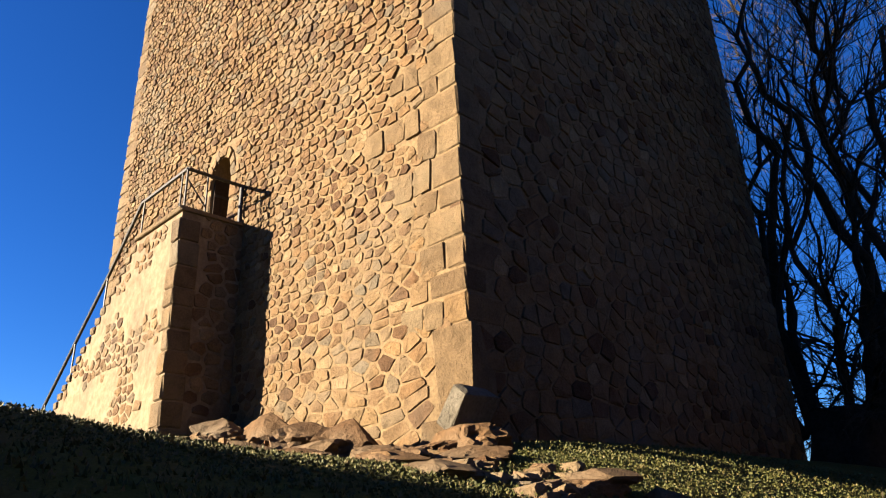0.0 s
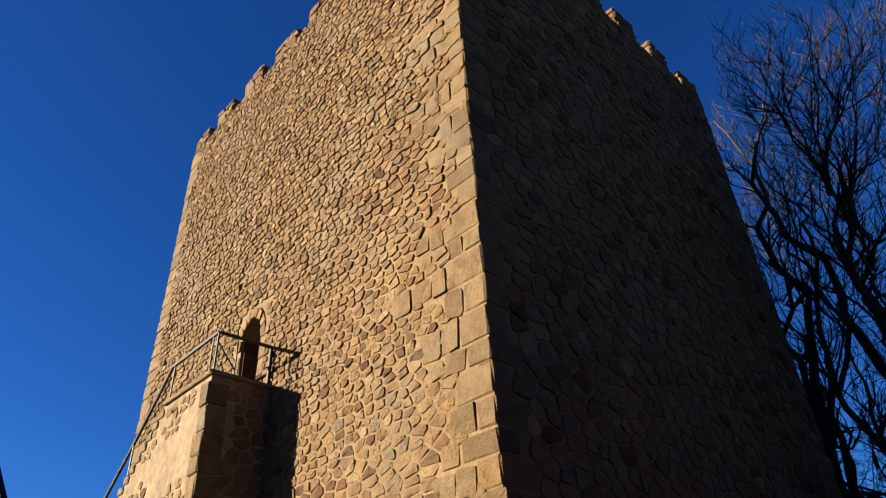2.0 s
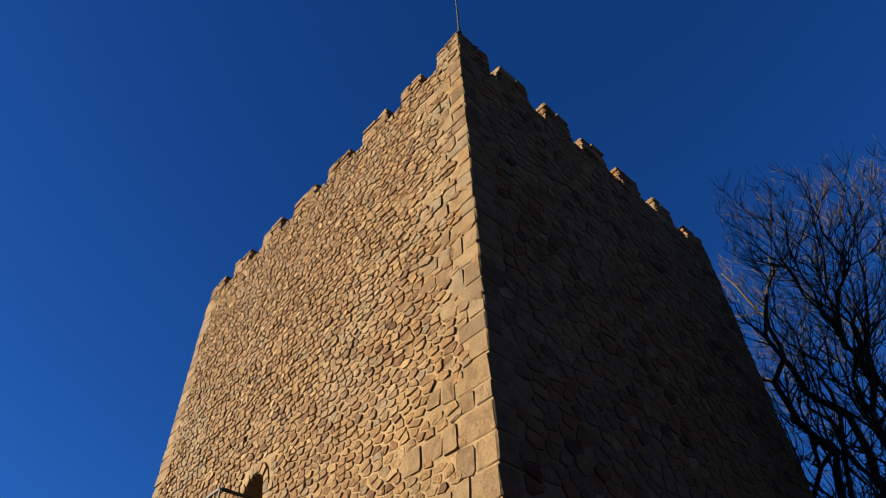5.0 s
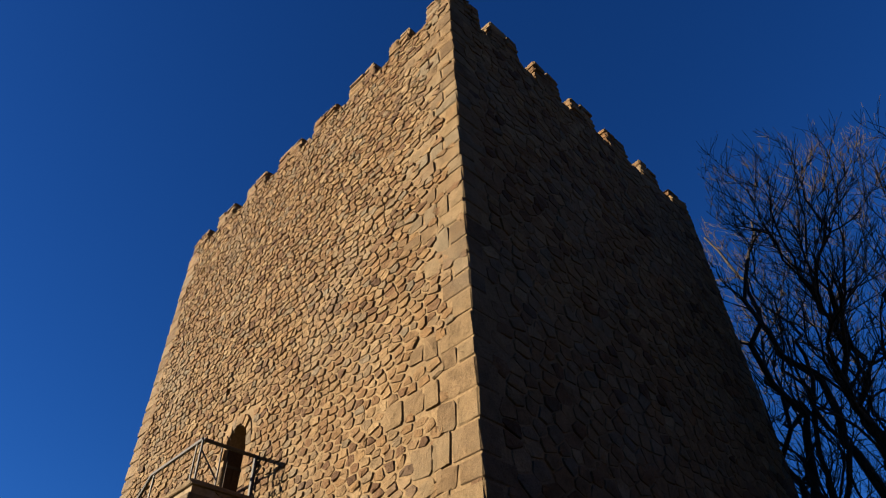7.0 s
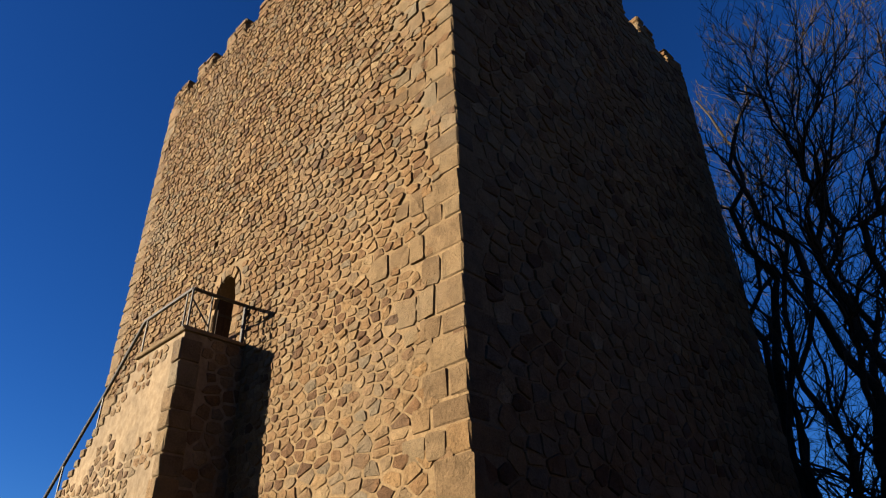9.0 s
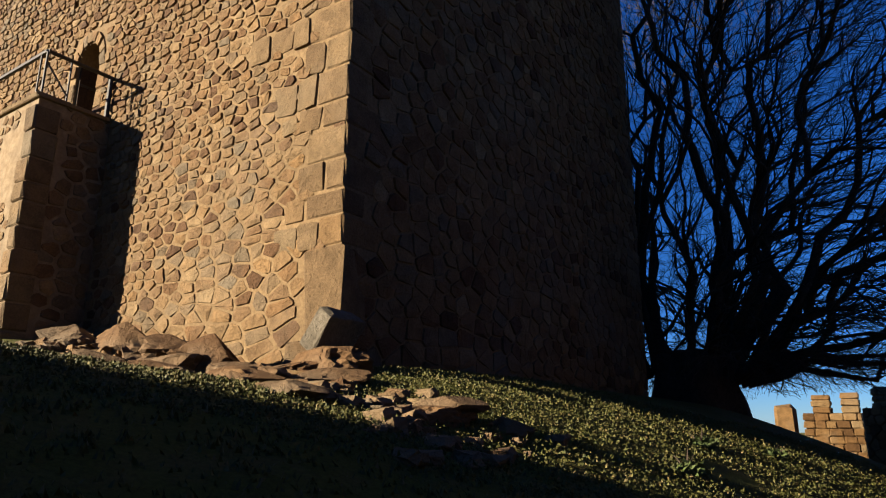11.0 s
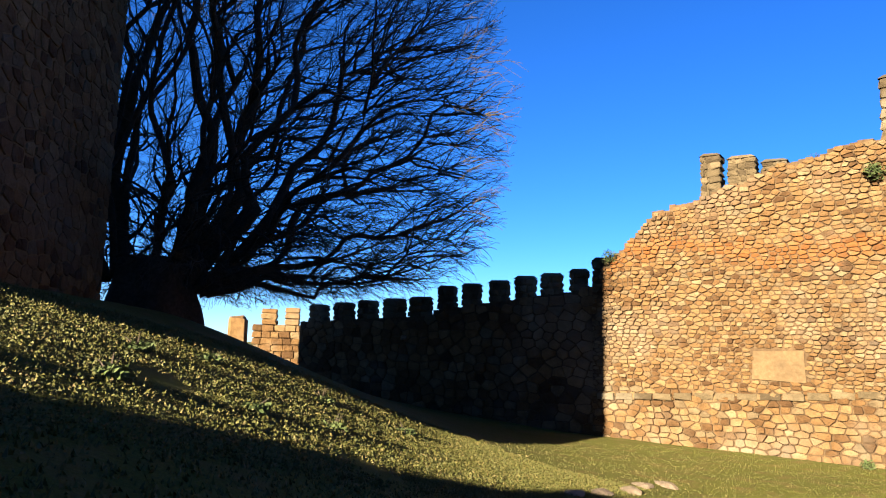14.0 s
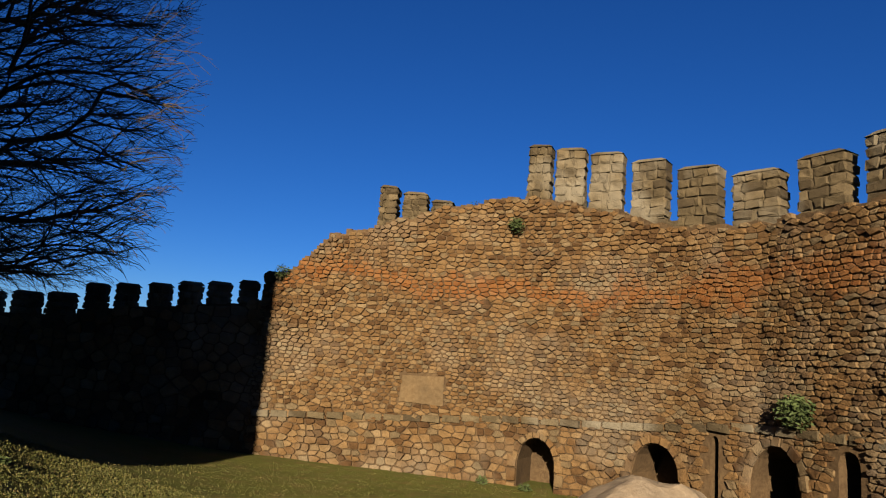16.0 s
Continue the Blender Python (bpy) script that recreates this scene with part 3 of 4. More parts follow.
def curtain(parent, line, top, bottom, thick, arches, mat, name="core", step=0.3):
    """A wall with a stepped top and arched openings. arches: (u0, u1, spring, crown)."""
    us = {round(i * line.length / int(line.length / step), 4) for i in range(int(line.length / step) + 1)}
    for a, b, _, _ in arches:
        us = {u for u in us if not a - 0.02 < u < b + 0.02} | {a + (b - a) * i / 10 for i in range(11)}
    us = sorted(us)
    verts, faces = [], []

    def quad(a, b, c, d):
        n = len(verts)
        verts.extend([line.place(*a), line.place(*b), line.place(*c), line.place(*d)])
        faces.append([n, n + 1, n + 2, n + 3])

    def under(a, u):
        t = (u - a[0]) / (a[1] - a[0]) * 2 - 1
        return a[2] + (a[3] - a[2]) * math.sqrt(max(0, 1 - t * t))
    for u0, u1 in zip(us, us[1:]):
        arch = next((a for a in arches if a[0] - 1e-6 <= u0 and u1 <= a[1] + 1e-6), None)
        t = top((u0 + u1) / 2)
        b0, b1 = (under(arch, u0), under(arch, u1)) if arch else (bottom, bottom)
        quad((u0, b0, 0), (u1, b1, 0), (u1, t, 0), (u0, t, 0))
        quad((u0, t, 0), (u1, t, 0), (u1, t, -thick), (u0, t, -thick))
        quad((u1, bottom, -thick), (u0, bottom, -thick), (u0, t, -thick), (u1, t, -thick))
        t2 = top(u1 + (u1 - u0) / 2)
        quad((u1, min(t, t2), 0), (u1, max(t, t2), 0), (u1, max(t, t2), -thick), (u1, min(t, t2), -thick))
        if arch:
            quad((u0, b0, 0), (u0, b0, -thick), (u1, b1, -thick), (u1, b1, 0))
    for a in arches:
        for u in a[:2]:
            quad((u, bottom, 0), (u, bottom, -thick), (u, a[2], -thick), (u, a[2], 0))
    for u in (us[0], us[-1]):
        quad((u, bottom, 0), (u, bottom, -thick), (u, top(u), -thick), (u, top(u), 0))
    return put(name, verts, faces, mat, parent)


FRONT = Course([(20.0, -22.0), (21.6, -12.0), (23.0, -5.0), (24.15, 0.83), (25.2, 4.51), (25.13, 7.34), (24.55, 9.7), (23.1, 12.55), (21.25, 14.6), (18.3, 17.45), (16.05, 19.55)])


def front_u(x, y):
    return min((((FRONT.at(u)[0].x - x) ** 2 + (FRONT.at(u)[0].y - y) ** 2), u) for u in [i * 0.05 for i in range(int(FRONT.length * 20))])[1]


U = {k: front_u(*q) for k, q in {"end": (16.2, 19.4), "a": (18.25, 17.5), "b": (21.24, 14.62), "c": (23.1, 12.57), "d": (24.58, 9.73), "e": (25.13, 7.34), "f": (25.2, 4.51), "g": (24.15, 0.83)}.items()}
TOPS = [(0, 7.6), (U["g"] - 6, 7.2), (U["g"], 6.7), (U["f"], 6.75), (U["e"], 6.93), (U["d"], 7.7), (U["c"], 8.45), (U["b"], 7.95), (U["a"] - 0.6, 6.85), (U["a"] + 0.4, 6.75), (U["a"] + 1.2, 5.8), (U["end"] - 0.5, 4.9), (U["end"], 4.4), (FRONT.length, 4.2)]


def front_top(u):
    return between(TOPS, u) + 0.22 * noise.noise(Vector((u * 1.7, 3, 0))) + 0.1 * noise.noise(Vector((u * 5.1, 9, 0)))


ARCHES = [(front_u(23.68, 11.0), front_u(22.85, 12.1), -1.05, -0.22), (front_u(24.98, 7.09), front_u(24.6, 8.6), -0.9, 0.12), (front_u(25.0, 3.2), front_u(25.1, 4.8), -0.45, 0.55), (front_u(24.55, 1.6), front_u(24.7, 2.15), 0.40, 0.70), (front_u(25.15, 5.83), front_u(25.14, 6.07), 0.4, 0.58)]
curtain_wall = thing("curtain_wall", (23.1, 12.6, -1.9), "ruined curtain wall of ochre rubble stone with low arches at its foot", "castle wall")
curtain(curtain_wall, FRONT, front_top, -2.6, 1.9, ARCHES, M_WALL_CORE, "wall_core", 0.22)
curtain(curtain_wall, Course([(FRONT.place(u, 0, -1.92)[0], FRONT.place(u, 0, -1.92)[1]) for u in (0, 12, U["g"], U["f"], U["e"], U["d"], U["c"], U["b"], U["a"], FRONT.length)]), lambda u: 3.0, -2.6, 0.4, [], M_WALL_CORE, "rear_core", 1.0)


def arch_clear(u, v, m=0.12):
    for a, b, s, c in ARCHES:
        mid, half = (a + b) / 2, (b - a) / 2
        if abs(u - mid) < half + m and v < c + m and (v < s or ((u - mid) / (half + m)) ** 2 + ((v - s) / (c - s + m)) ** 2 < 1):
            return False
    return True


PATCH_U = (front_u(21.45, 14.45), front_u(20.3, 15.6))


def front_wall_keep(u, v):
    return v < front_top(u) - 0.06 and arch_clear(u, v, 0.22) and not (PATCH_U[0] < u < PATCH_U[1] and 0.5 < v < 1.6)


def wall_size(u, v):
    if v < 0.1:
        return 0.34, 0.23
    return 0.29 + 0.12 * noise.noise(Vector((u * 0.3, v * 0.3, 1))), 0.138 + 0.05 * noise.noise(Vector((u * 0.2, v * 0.4, 7)))


def wall_proud(u, v):
    return 0.07 + 0.08 * max(0.0, noise.noise(Vector((u * 0.5, v * 0.5, 21)))) + 0.05 * noise.noise(Vector((u * 2.3, v * 2.3, 33)))


lay_stones(curtain_wall, rubble_cells(13.0, FRONT.length, -2.4, 8.9, wall_size, rng, 0.3, 1.75), front_wall_keep, 0.013, wall_proud, FRONT.place, rng, (U["d"], 1.0), M_WALL_ONE, M_WALL)
pv = [FRONT.place(u, z, d) for d in (-0.02, 0.05) for u, z in ((PATCH_U[0], 0.52), (PATCH_U[1], 0.58), (PATCH_U[1] - 0.05, 1.52), (PATCH_U[0] + 0.04, 1.56))]
put("cement_patch", pv, [[4, 5, 6, 7], [0, 1, 5, 4], [1, 2, 6, 5], [2, 3, 7, 6], [3, 0, 4, 7]], M_PATCH, curtain_wall, "smooth pale cement patch in the wall")
for a, b, s, c in ARCHES[:3]:
    mid, half = (a + b) / 2, (b - a) / 2
    n = 9
    for i in range(n):
        q = [(mid - (half * f) * math.cos(math.pi * t), s + ((c - s) + (f - 1) * half) * math.sin(math.pi * t)) for t, f in ((i / n, 1.0), ((i + 1) / n, 1.0), ((i + 1) / n, 1.34), (i / n, 1.34))]
        st = stone_piece(q, 0.015, 0.11, FRONT.place, rng, False)
        put("arch_stone", st[0], st[1], M_WALL_ONE, curtain_wall)
    for u0, u1 in ((a - 0.36, a - 0.01), (b + 0.01, b + 0.36)):
        z = -2.2
        while z < s - 0.2:
            st = stone_piece([(u0, z), (u1, z), (u1, z + 0.45), (u0, z + 0.45)], 0.02, 0.11, FRONT.place, rng, False)
            put("jamb_stone", st[0], st[1], M_WALL_ONE, curtain_wall)
            z += 0.46
# weathered ledge over the arches
for i in range(34):
    u0 = U["g"] - 1 + i * 0.72
    if u0 > U["end"] - 0.6:
        break
    z = between([(U["g"] - 2, 1.0), (U["f"], 0.95), (U["e"], 0.62), (U["d"], 0.45), (U["c"], 0.3), (U["b"], 0.05), (U["end"], -0.35)], u0)
    st = stone_piece([(u0, z - 0.13), (u0 + 0.7, z - 0.13), (u0 + 0.7, z + 0.1), (u0, z + 0.12)], 0.015, 0.15, FRONT.place, rng, False)
    put("ledge_stone", st[0], st[1], M_BLOCK, curtain_wall)


def capped_merlon(parent, line, u0, u1, z0, z1, thick, rows, slit=False, mat=None):
    """A merlon of squared stones with a low worn cap."""
    mat = mat or M_BLOCK
    q0, _ = line.at(u0)
    q1, _ = line.at(u1)
    d = (q1 - q0).normalized()
    turn = Matrix.Translation((q0.x, q0.y, 0)) @ Matrix(((d.x, -d.y, 0, 0), (d.y, d.x, 0, 0), (0, 0, 1, 0), (0, 0, 0, 1)))
    w = (q1 - q0).length
    m = put("merlon", [turn @ Vector(v) for v in plain_box(0.06, w - 0.06, 0.06 - thick, -0.06, z0 - 0.05, z1 - 0.12)[0]], plain_box(0, 1, 0, 1, 0, 1)[1], M_BLOCK_RUN, parent)
    h = (z1 - z0 - 0.14) / rows
    for r in range(rows):
        cut = w * rng.uniform(0.25, 0.45)
        cut2 = w * rng.uniform(0.55, 0.8)
        spans = [(0, cut - 0.01), (cut + 0.01, cut2 - 0.01), (cut2 + 0.01, w)] if w > 0.9 else [(0, cut2 - 0.01), (cut2 + 0.01, w)]
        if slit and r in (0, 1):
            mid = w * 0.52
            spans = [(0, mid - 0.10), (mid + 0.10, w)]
        for a, b in spans:
            put("stone", *block(a + rng.uniform(-0.02, 0.02), b + rng.uniform(-0.02, 0.02), -thick, 0.02, z0 + r * h + 0.004, z0 + (r + 1) * h - 0.004, 0.042, 0.055, rng, turn), mat, m)
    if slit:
        # dark plate set in the slit, its colour stands for the shade inside
        put("slit_shade_plate", [turn @ Vector(v) for v in plain_box(w * 0.52 - 0.09, w * 0.52 + 0.09, -0.34, -0.28, z0, z0 + 2 * h)[0]], plain_box(0, 1, 0, 1, 0, 1)[1], M_WOOD, m)
    top = [turn @ Vector(v) for v in ((-0.02, -thick - 0.02, z1 - 0.15), (w + 0.02, -thick - 0.02, z1 - 0.15), (w + 0.02, 0.04, z1 - 0.15), (-0.02, 0.04, z1 - 0.15),
                                      (w * 0.14, -thick * 0.86, z1 - rng.uniform(0, 0.05)), (w * 0.86, -thick * 0.86, z1 - rng.uniform(0, 0.05)), (w * 0.84, -thick * 0.14, z1), (w * 0.16, -thick * 0.14, z1 - rng.uniform(0, 0.06)))]
    put("cap", top, [[0, 1, 5, 4], [1, 2, 6, 5], [2, 3, 7, 6], [3, 0, 4, 7], [4, 5, 6, 7]], mat, m)


BACK = Course([(27.3, -16.0), (27.5, -6.0), (27.6, 1.2), (28.15, 3.5), (28.3, 5.6), (28.05, 7.7), (27.6, 9.6), (27.05, 11.2), (26.2, 12.7), (24.85, 14.6), (23.0, 17.1), (20.6, 19.3), (18.5, 21.2)])


def back_u(x, y):
    return min((((BACK.at(u)[0].x - x) ** 2 + (BACK.at(u)[0].y - y) ** 2), u) for u in [i * 0.05 for i in range(int(BACK.length * 20))])[1]


rampart = thing("rampart_wall", (27.0, 11.0, -1.9), "upper rampart of squared grey-brown stone with tall capped merlons", "castle wall")
BTOP = [(0, 7.9), (back_u(27.6, 1.2), 7.7), (back_u(28.2, 4.5), 7.45), (back_u(28.05, 7.7), 7.5), (back_u(27.05, 11.2), 8.4), (back_u(24.9, 14.55), 9.1), (back_u(24.8, 14.7), 7.9), (BACK.length - 3.2, 7.7), (BACK.length - 3.0, 5.0), (BACK.length, 4.0)]
curtain(rampart, BACK, lambda u: between(BTOP, u), -2.6, 0.9, [], M_BLOCK_RUN, "wall_core", 0.4)
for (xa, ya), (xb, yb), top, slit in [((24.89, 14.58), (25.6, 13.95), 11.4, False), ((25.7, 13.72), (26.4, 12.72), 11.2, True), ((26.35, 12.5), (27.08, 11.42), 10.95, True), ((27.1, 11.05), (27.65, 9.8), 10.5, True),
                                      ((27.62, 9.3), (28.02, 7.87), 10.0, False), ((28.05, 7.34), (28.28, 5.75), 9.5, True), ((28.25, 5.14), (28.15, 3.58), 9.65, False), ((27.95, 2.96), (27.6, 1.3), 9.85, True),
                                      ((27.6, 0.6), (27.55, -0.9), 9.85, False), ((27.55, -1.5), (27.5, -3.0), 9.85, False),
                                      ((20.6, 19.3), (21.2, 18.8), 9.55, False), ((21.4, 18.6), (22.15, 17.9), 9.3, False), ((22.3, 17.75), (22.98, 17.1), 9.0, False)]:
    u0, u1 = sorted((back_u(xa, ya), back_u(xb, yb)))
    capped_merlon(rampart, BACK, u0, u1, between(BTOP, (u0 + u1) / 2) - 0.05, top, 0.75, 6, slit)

DARK = Course([(16.95, 18.85), (4.43, 29.46), (4.12, 29.72)])
shaded_wall = thing("shaded_curtain_wall", (10.5, 24.4, -1.9), "long crenellated curtain wall standing in the keep's shadow", "castle wall")


def dark_u(s):
    return 16.41 - s


DTOP = [(0, 3.95), (dark_u(7.65), 2.98), (dark_u(7.55), 2.75), (dark_u(0), 2.47), (20, 2.3)]
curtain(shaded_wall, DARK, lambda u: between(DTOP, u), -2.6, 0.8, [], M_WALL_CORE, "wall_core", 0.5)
for s, w, top in [(0.1, 1.2, 3.36), (1.75, 1.2, 3.44), (3.28, 1.15, 3.54), (4.83, 1.25, 3.6), (6.35, 1.2, 3.65), (7.93, 0.92, 4.12), (9.2, 0.92, 4.2), (10.55, 0.93, 4.3), (11.8, 0.93, 4.45), (13, 0.92, 4.53), (14.27, 0.76, 4.65), (15.25, 0.8, 5.07)]:
    u0, u1 = dark_u(s + w), dark_u(s)
    capped_merlon(shaded_wall, DARK, u0, u1, between(DTOP, (u0 + u1) / 2) - 0.03, top, 0.34, 3)
lay_stones(shaded_wall, rubble_cells(0.0, DARK.length, -2.2, 3.9, lambda u, v: (0.6, 0.36), rng, 0.25), lambda u, v: v < between(DTOP, u) - 0.1, 0.02, 0.06, DARK.place, rng, (3, 0), M_WALL_ONE, M_WALL, limit=150)

plaque = thing("wall_plaque", DARK.place(dark_u(6.2), 1.75, 0.1), "small pale plate fixed to the shaded wall", "plate")
q = Vector(DARK.place(dark_u(6.2), 1.75, 0.09))
put("plate", *block(q.x - 0.13, q.x + 0.13, q.y - 0.1, q.y + 0.1, q.z - 0.1, q.z + 0.1, 0.004, 0.015, rng), M_SLAB, plaque)
# sunlit ruin far behind the mound
ruin = thing("ruined_turret", (2.2, 36.9, -1.0), "broken sunlit turret with two worn merlons beyond the mound", "ruin")
RUIN = Course([(3.7, 36.5), (0.9, 36.3)])
put("wall_core", *plain_box(0.95, 3.65, 36.35, 37.6, -2.5, 2.4), M_WALL_CORE, ruin)
for r in range(10):
    x = 0.85
    while x < 3.5:
        w = rng.uniform(0.45, 0.8)
        put("stone", *block(x, min(x + w, 3.7) - 0.02, 36.22, 37.0, -1.6 + r * 0.4, -1.22 + r * 0.4, 0.03, 0.05, rng), M_WALL_ONE, ruin)
        x += w
for x0, x1, top in ((1.35, 2.25, 3.4), (2.75, 3.6, 3.5)):
    m = put("merlon", *plain_box(x0 + 0.05, x1 - 0.05, 36.35, 37.0, 2.3, top - 0.1), M_WALL_CORE, ruin)
    for r in range(3):
        h = (top - 2.4) / 3
        put("stone", *block(x0, x1, 36.25, 37.05, 2.4 + r * h, 2.4 + (r + 1) * h - 0.02, 0.04, 0.06, rng), M_WALL_ONE, m)
ruin_stub = thing("ruined_wall_stub", (-0.1, 36.6, -1.0), "low broken stub of sunlit stone wall", "ruin")
put("masonry", *block(-0.6, 0.45, 36.1, 36.9, -2.5, 2.85, 0.1, 0.15, rng), M_WALL, ruin_stub)

# the rampart on the sun's side, whose shadow lies over the foreground
ALONG, ACROSS = Vector((0.645, 0.764, 0)), Vector((0.764, -0.645, 0))
p0, p1 = ACROSS * 3.75 - ALONG * 20, ACROSS * 42 - ALONG * 20
south = thing("south_rampart", tuple(p0), "plain high stone rampart on the sunny side", "castle wall")
SOUTH = Course([(p0.x, p0.y), (p1.x, p1.y)])
curtain(south, SOUTH, lambda u: 9.4, -4.0, 1.2, [], M_WALL_CORE, "wall_core", 1.0)


# ---- rocks at the keep's foot ----
ROCKS = [(0.35, -0.6, 0.75, 0.5, 0.62, 0.3), (0.1, -0.95, 0.6, 0.45, 0.42, 0.7), (-5.6, -0.75, 0.75, 0.5, 0.38, 0.2), (-4.6, -1.1, 0.55, 0.45, 0.42, 0.9), (-3.6, -0.8, 0.8, 0.55, 0.5, 0.1), (-2.5, -1.0, 0.85, 0.6, 0.48, 0.3), (-1.6, -0.75, 0.75, 0.5, 0.62, -0.2), (-1.2, -1.7, 0.7, 0.5, 0.36, 0.5), (-0.3, -1.4, 0.6, 0.45, 0.4, 0.2),
         (0.45, -1.7, 0.55, 0.4, 0.3, 0.0), (1.1, -1.2, 0.5, 0.4, 0.28, 0.6), (0.9, -2.3, 0.55, 0.35, 0.25, 0.3), (1.8, -2.4, 0.5, 0.4, 0.22, 0.8), (2.7, -1.6, 0.45, 0.3, 0.24, 0.65), (3.1, -1.0, 0.3, 0.25, 0.2, 0.5), (-0.4, -2.5, 0.6, 0.4, 0.25, 0.1), (-2.0, -2.1, 0.55, 0.4, 0.3, 0.4)]
for i, (x, y, a, b, c, t) in enumerate(ROCKS):
    rock("boulder", (x, y, ground_z(x, y) + c * (0.16 if x < -0.8 else 0.06)), (a * 0.85, b * 0.85, c * (0.72 if x < -0.8 else 0.55)), 11 + i, M_ROCK, "rough brown bedrock boulder bedded in turf at the keep's foot", t, 0.7, "boulders at the keep's foot", 0.4, 4)
slab = put("leaning_slab", *block(-0.15, 0.15, -0.32, 0.36, -0.34, 0.26, 0.035, 0.04, random.Random(61), Matrix.Translation((0.30, -0.40, 2.72)) @ Matrix.Rotation(0.1, 4, "Z") @ Matrix.Rotation(0.62, 4, "Y")), M_SLAB)
tagged(slab, "pale grey broken slab leaning on the keep's corner", "rock")
rock("flat_slab", (2.7, -1.45, ground_z(2.7, -1.45) + 0.12), (0.42, 0.26, 0.1), 64, M_ROCK, "flat pale stone slab lying on the outcrop", 0.75, 0.2, "", 1.0)
rng = random.Random(21)
pieces = []
for i in range(300):
    a = rng.gauss(0, 1)
    x, y = rng.uniform(-5.5, 3.6), rng.gauss(-1.55, 0.5)
    y -= 0.12 * x
    if y > -0.15:
        continue
    s = rng.uniform(0.02, 0.09) if x > -1 else rng.uniform(0.03, 0.13)
    pieces.append(block(x - s * 1.4, x + s * 1.4, y - s, y + s, ground_z(x, y) - s * 0.5, ground_z(x, y) + s * 0.9, s * 0.4, s * 0.35, rng))
tagged(put("loose_stones", *join(pieces), M_STONE), "scattered broken stones on the outcrop below the keep", "stones", kind="stuff")
rock("sandy_mound", (20.4, 5.0, -1.95), (3.6, 2.4, 1.65), 71, M_SAND, "pale bare sandy hump in front of the arches", 0.4, 0.4, "", 0.0, 4)
for i, (x, y) in enumerate([(10.8, 6.4), (11.6, 7.2), (12.6, 8.0), (13.3, 8.9), (14.1, 9.4)]):
    rock("path_stone", (x, y, ground_z(x, y)), (0.55, 0.3, 0.07), 90 + i, M_SAND, "flat pale path stone sunk in the grass", 0.7 + 0.2 * i, 0.2, "path stones", 0.6, 2)


# ---- grass ----
def grass():
    g = np.random.default_rng(7)
    verts, faces = [], []

    def tuft(x, y, n, h, spread):
        z = ground_z(x, y) - 0.01
        for _ in range(n):
            bx, by = x + g.normal(0, spread), y + g.normal(0, spread)
            a = g.uniform(0, 6.28)
            lean = g.uniform(0.1, 0.8) * h
            hh = h * g.uniform(0.5, 1.2)
            w = 0.012 + 0.006 * g.random()
            k = len(verts)
            ca, sa = math.cos(a), math.sin(a)
            verts.extend([(bx - sa * w, by + ca * w, z), (bx + sa * w, by - ca * w, z), (bx + ca * lean * 0.5, by + sa * lean * 0.5, z + hh * 0.75), (bx + ca * lean, by + sa * lean, z + hh)])
            faces.append([k, k + 1, k + 2])
            faces.append([k + 1, k + 3, k + 2])
    count = 0
    while count < 60000:
        s, c = g.uniform(-4.5, 15), g.uniform(-1.2, 4.6)
        p = ALONG * s + ACROSS * c
        if p.x < 0.15 and p.y > -0.15:
            continue
        if noise.noise(Vector((p.x * 0.8, p.y * 0.8, 2))) < -0.5:
            continue
        tuft(p.x, p.y, 4, 0.016 + 0.02 * g.random(), 0.085)
        count += 1
    for _ in range(7000):
        p = ALONG * g.uniform(-4, 9) + ACROSS * g.uniform(4.4, 8.2)
        if math.hypot(p.x - 6.4, p.y + 6.8) > 1.2:
            tuft(p.x, p.y, 4, 0.03 + 0.03 * g.random(), 0.06)
    for _ in range(9000):
        x, y = g.uniform(7, 24), g.uniform(2, 17)
        if x * 0.764 - y * 0.645 < -0.2:
            continue
        tuft(x, y, 4, 0.035, 0.12)
    return verts, faces


tagged(put("grass", *grass(), M_BLADE), "short tufted winter grass on the sunlit slope", "grass", kind="stuff")


def leafy(name, centre, radius, count, leaf, seed, label, category, flat=1.0):
    g = random.Random(seed)
    ob = thing(name, centre, label, category)
    verts, faces = [], []
    c = Vector(centre)
    for _ in range(count):
        d = Vector((g.gauss(0, 1), g.gauss(0, 1), g.gauss(0, 1))).normalized() * radius * (g.random() ** 0.45) * (0.75 + 0.35 * noise.noise(Vector((g.random() * 3, seed, 0))))
        d.z *= flat
        p = c + d
        u = Vector((g.gauss(0, 1), g.gauss(0, 1), g.gauss(0, 1))).normalized()
        w = u.orthogonal().normalized()
        s = leaf * g.uniform(0.6, 1.4)
        k = len(verts)
        verts += [p - u * s, p + w * s * 0.4, p + u * s, p - w * s * 0.4]
        faces.append([k, k + 1, k + 2, k + 3])
    put("foliage", verts, faces, M_LEAF, ob, kind="stuff")
    for _ in range(6):
        d = Vector((g.gauss(0, 1), g.gauss(0, 1), g.gauss(0.4, 0.7))).normalized() * radius * 0.8
        put("stem", *tube([c - Vector((0, 0, radius * 0.5)), c + d * 0.5, c + d], [0.02, 0.012, 0.004], 4), M_BARK, ob)
    return ob


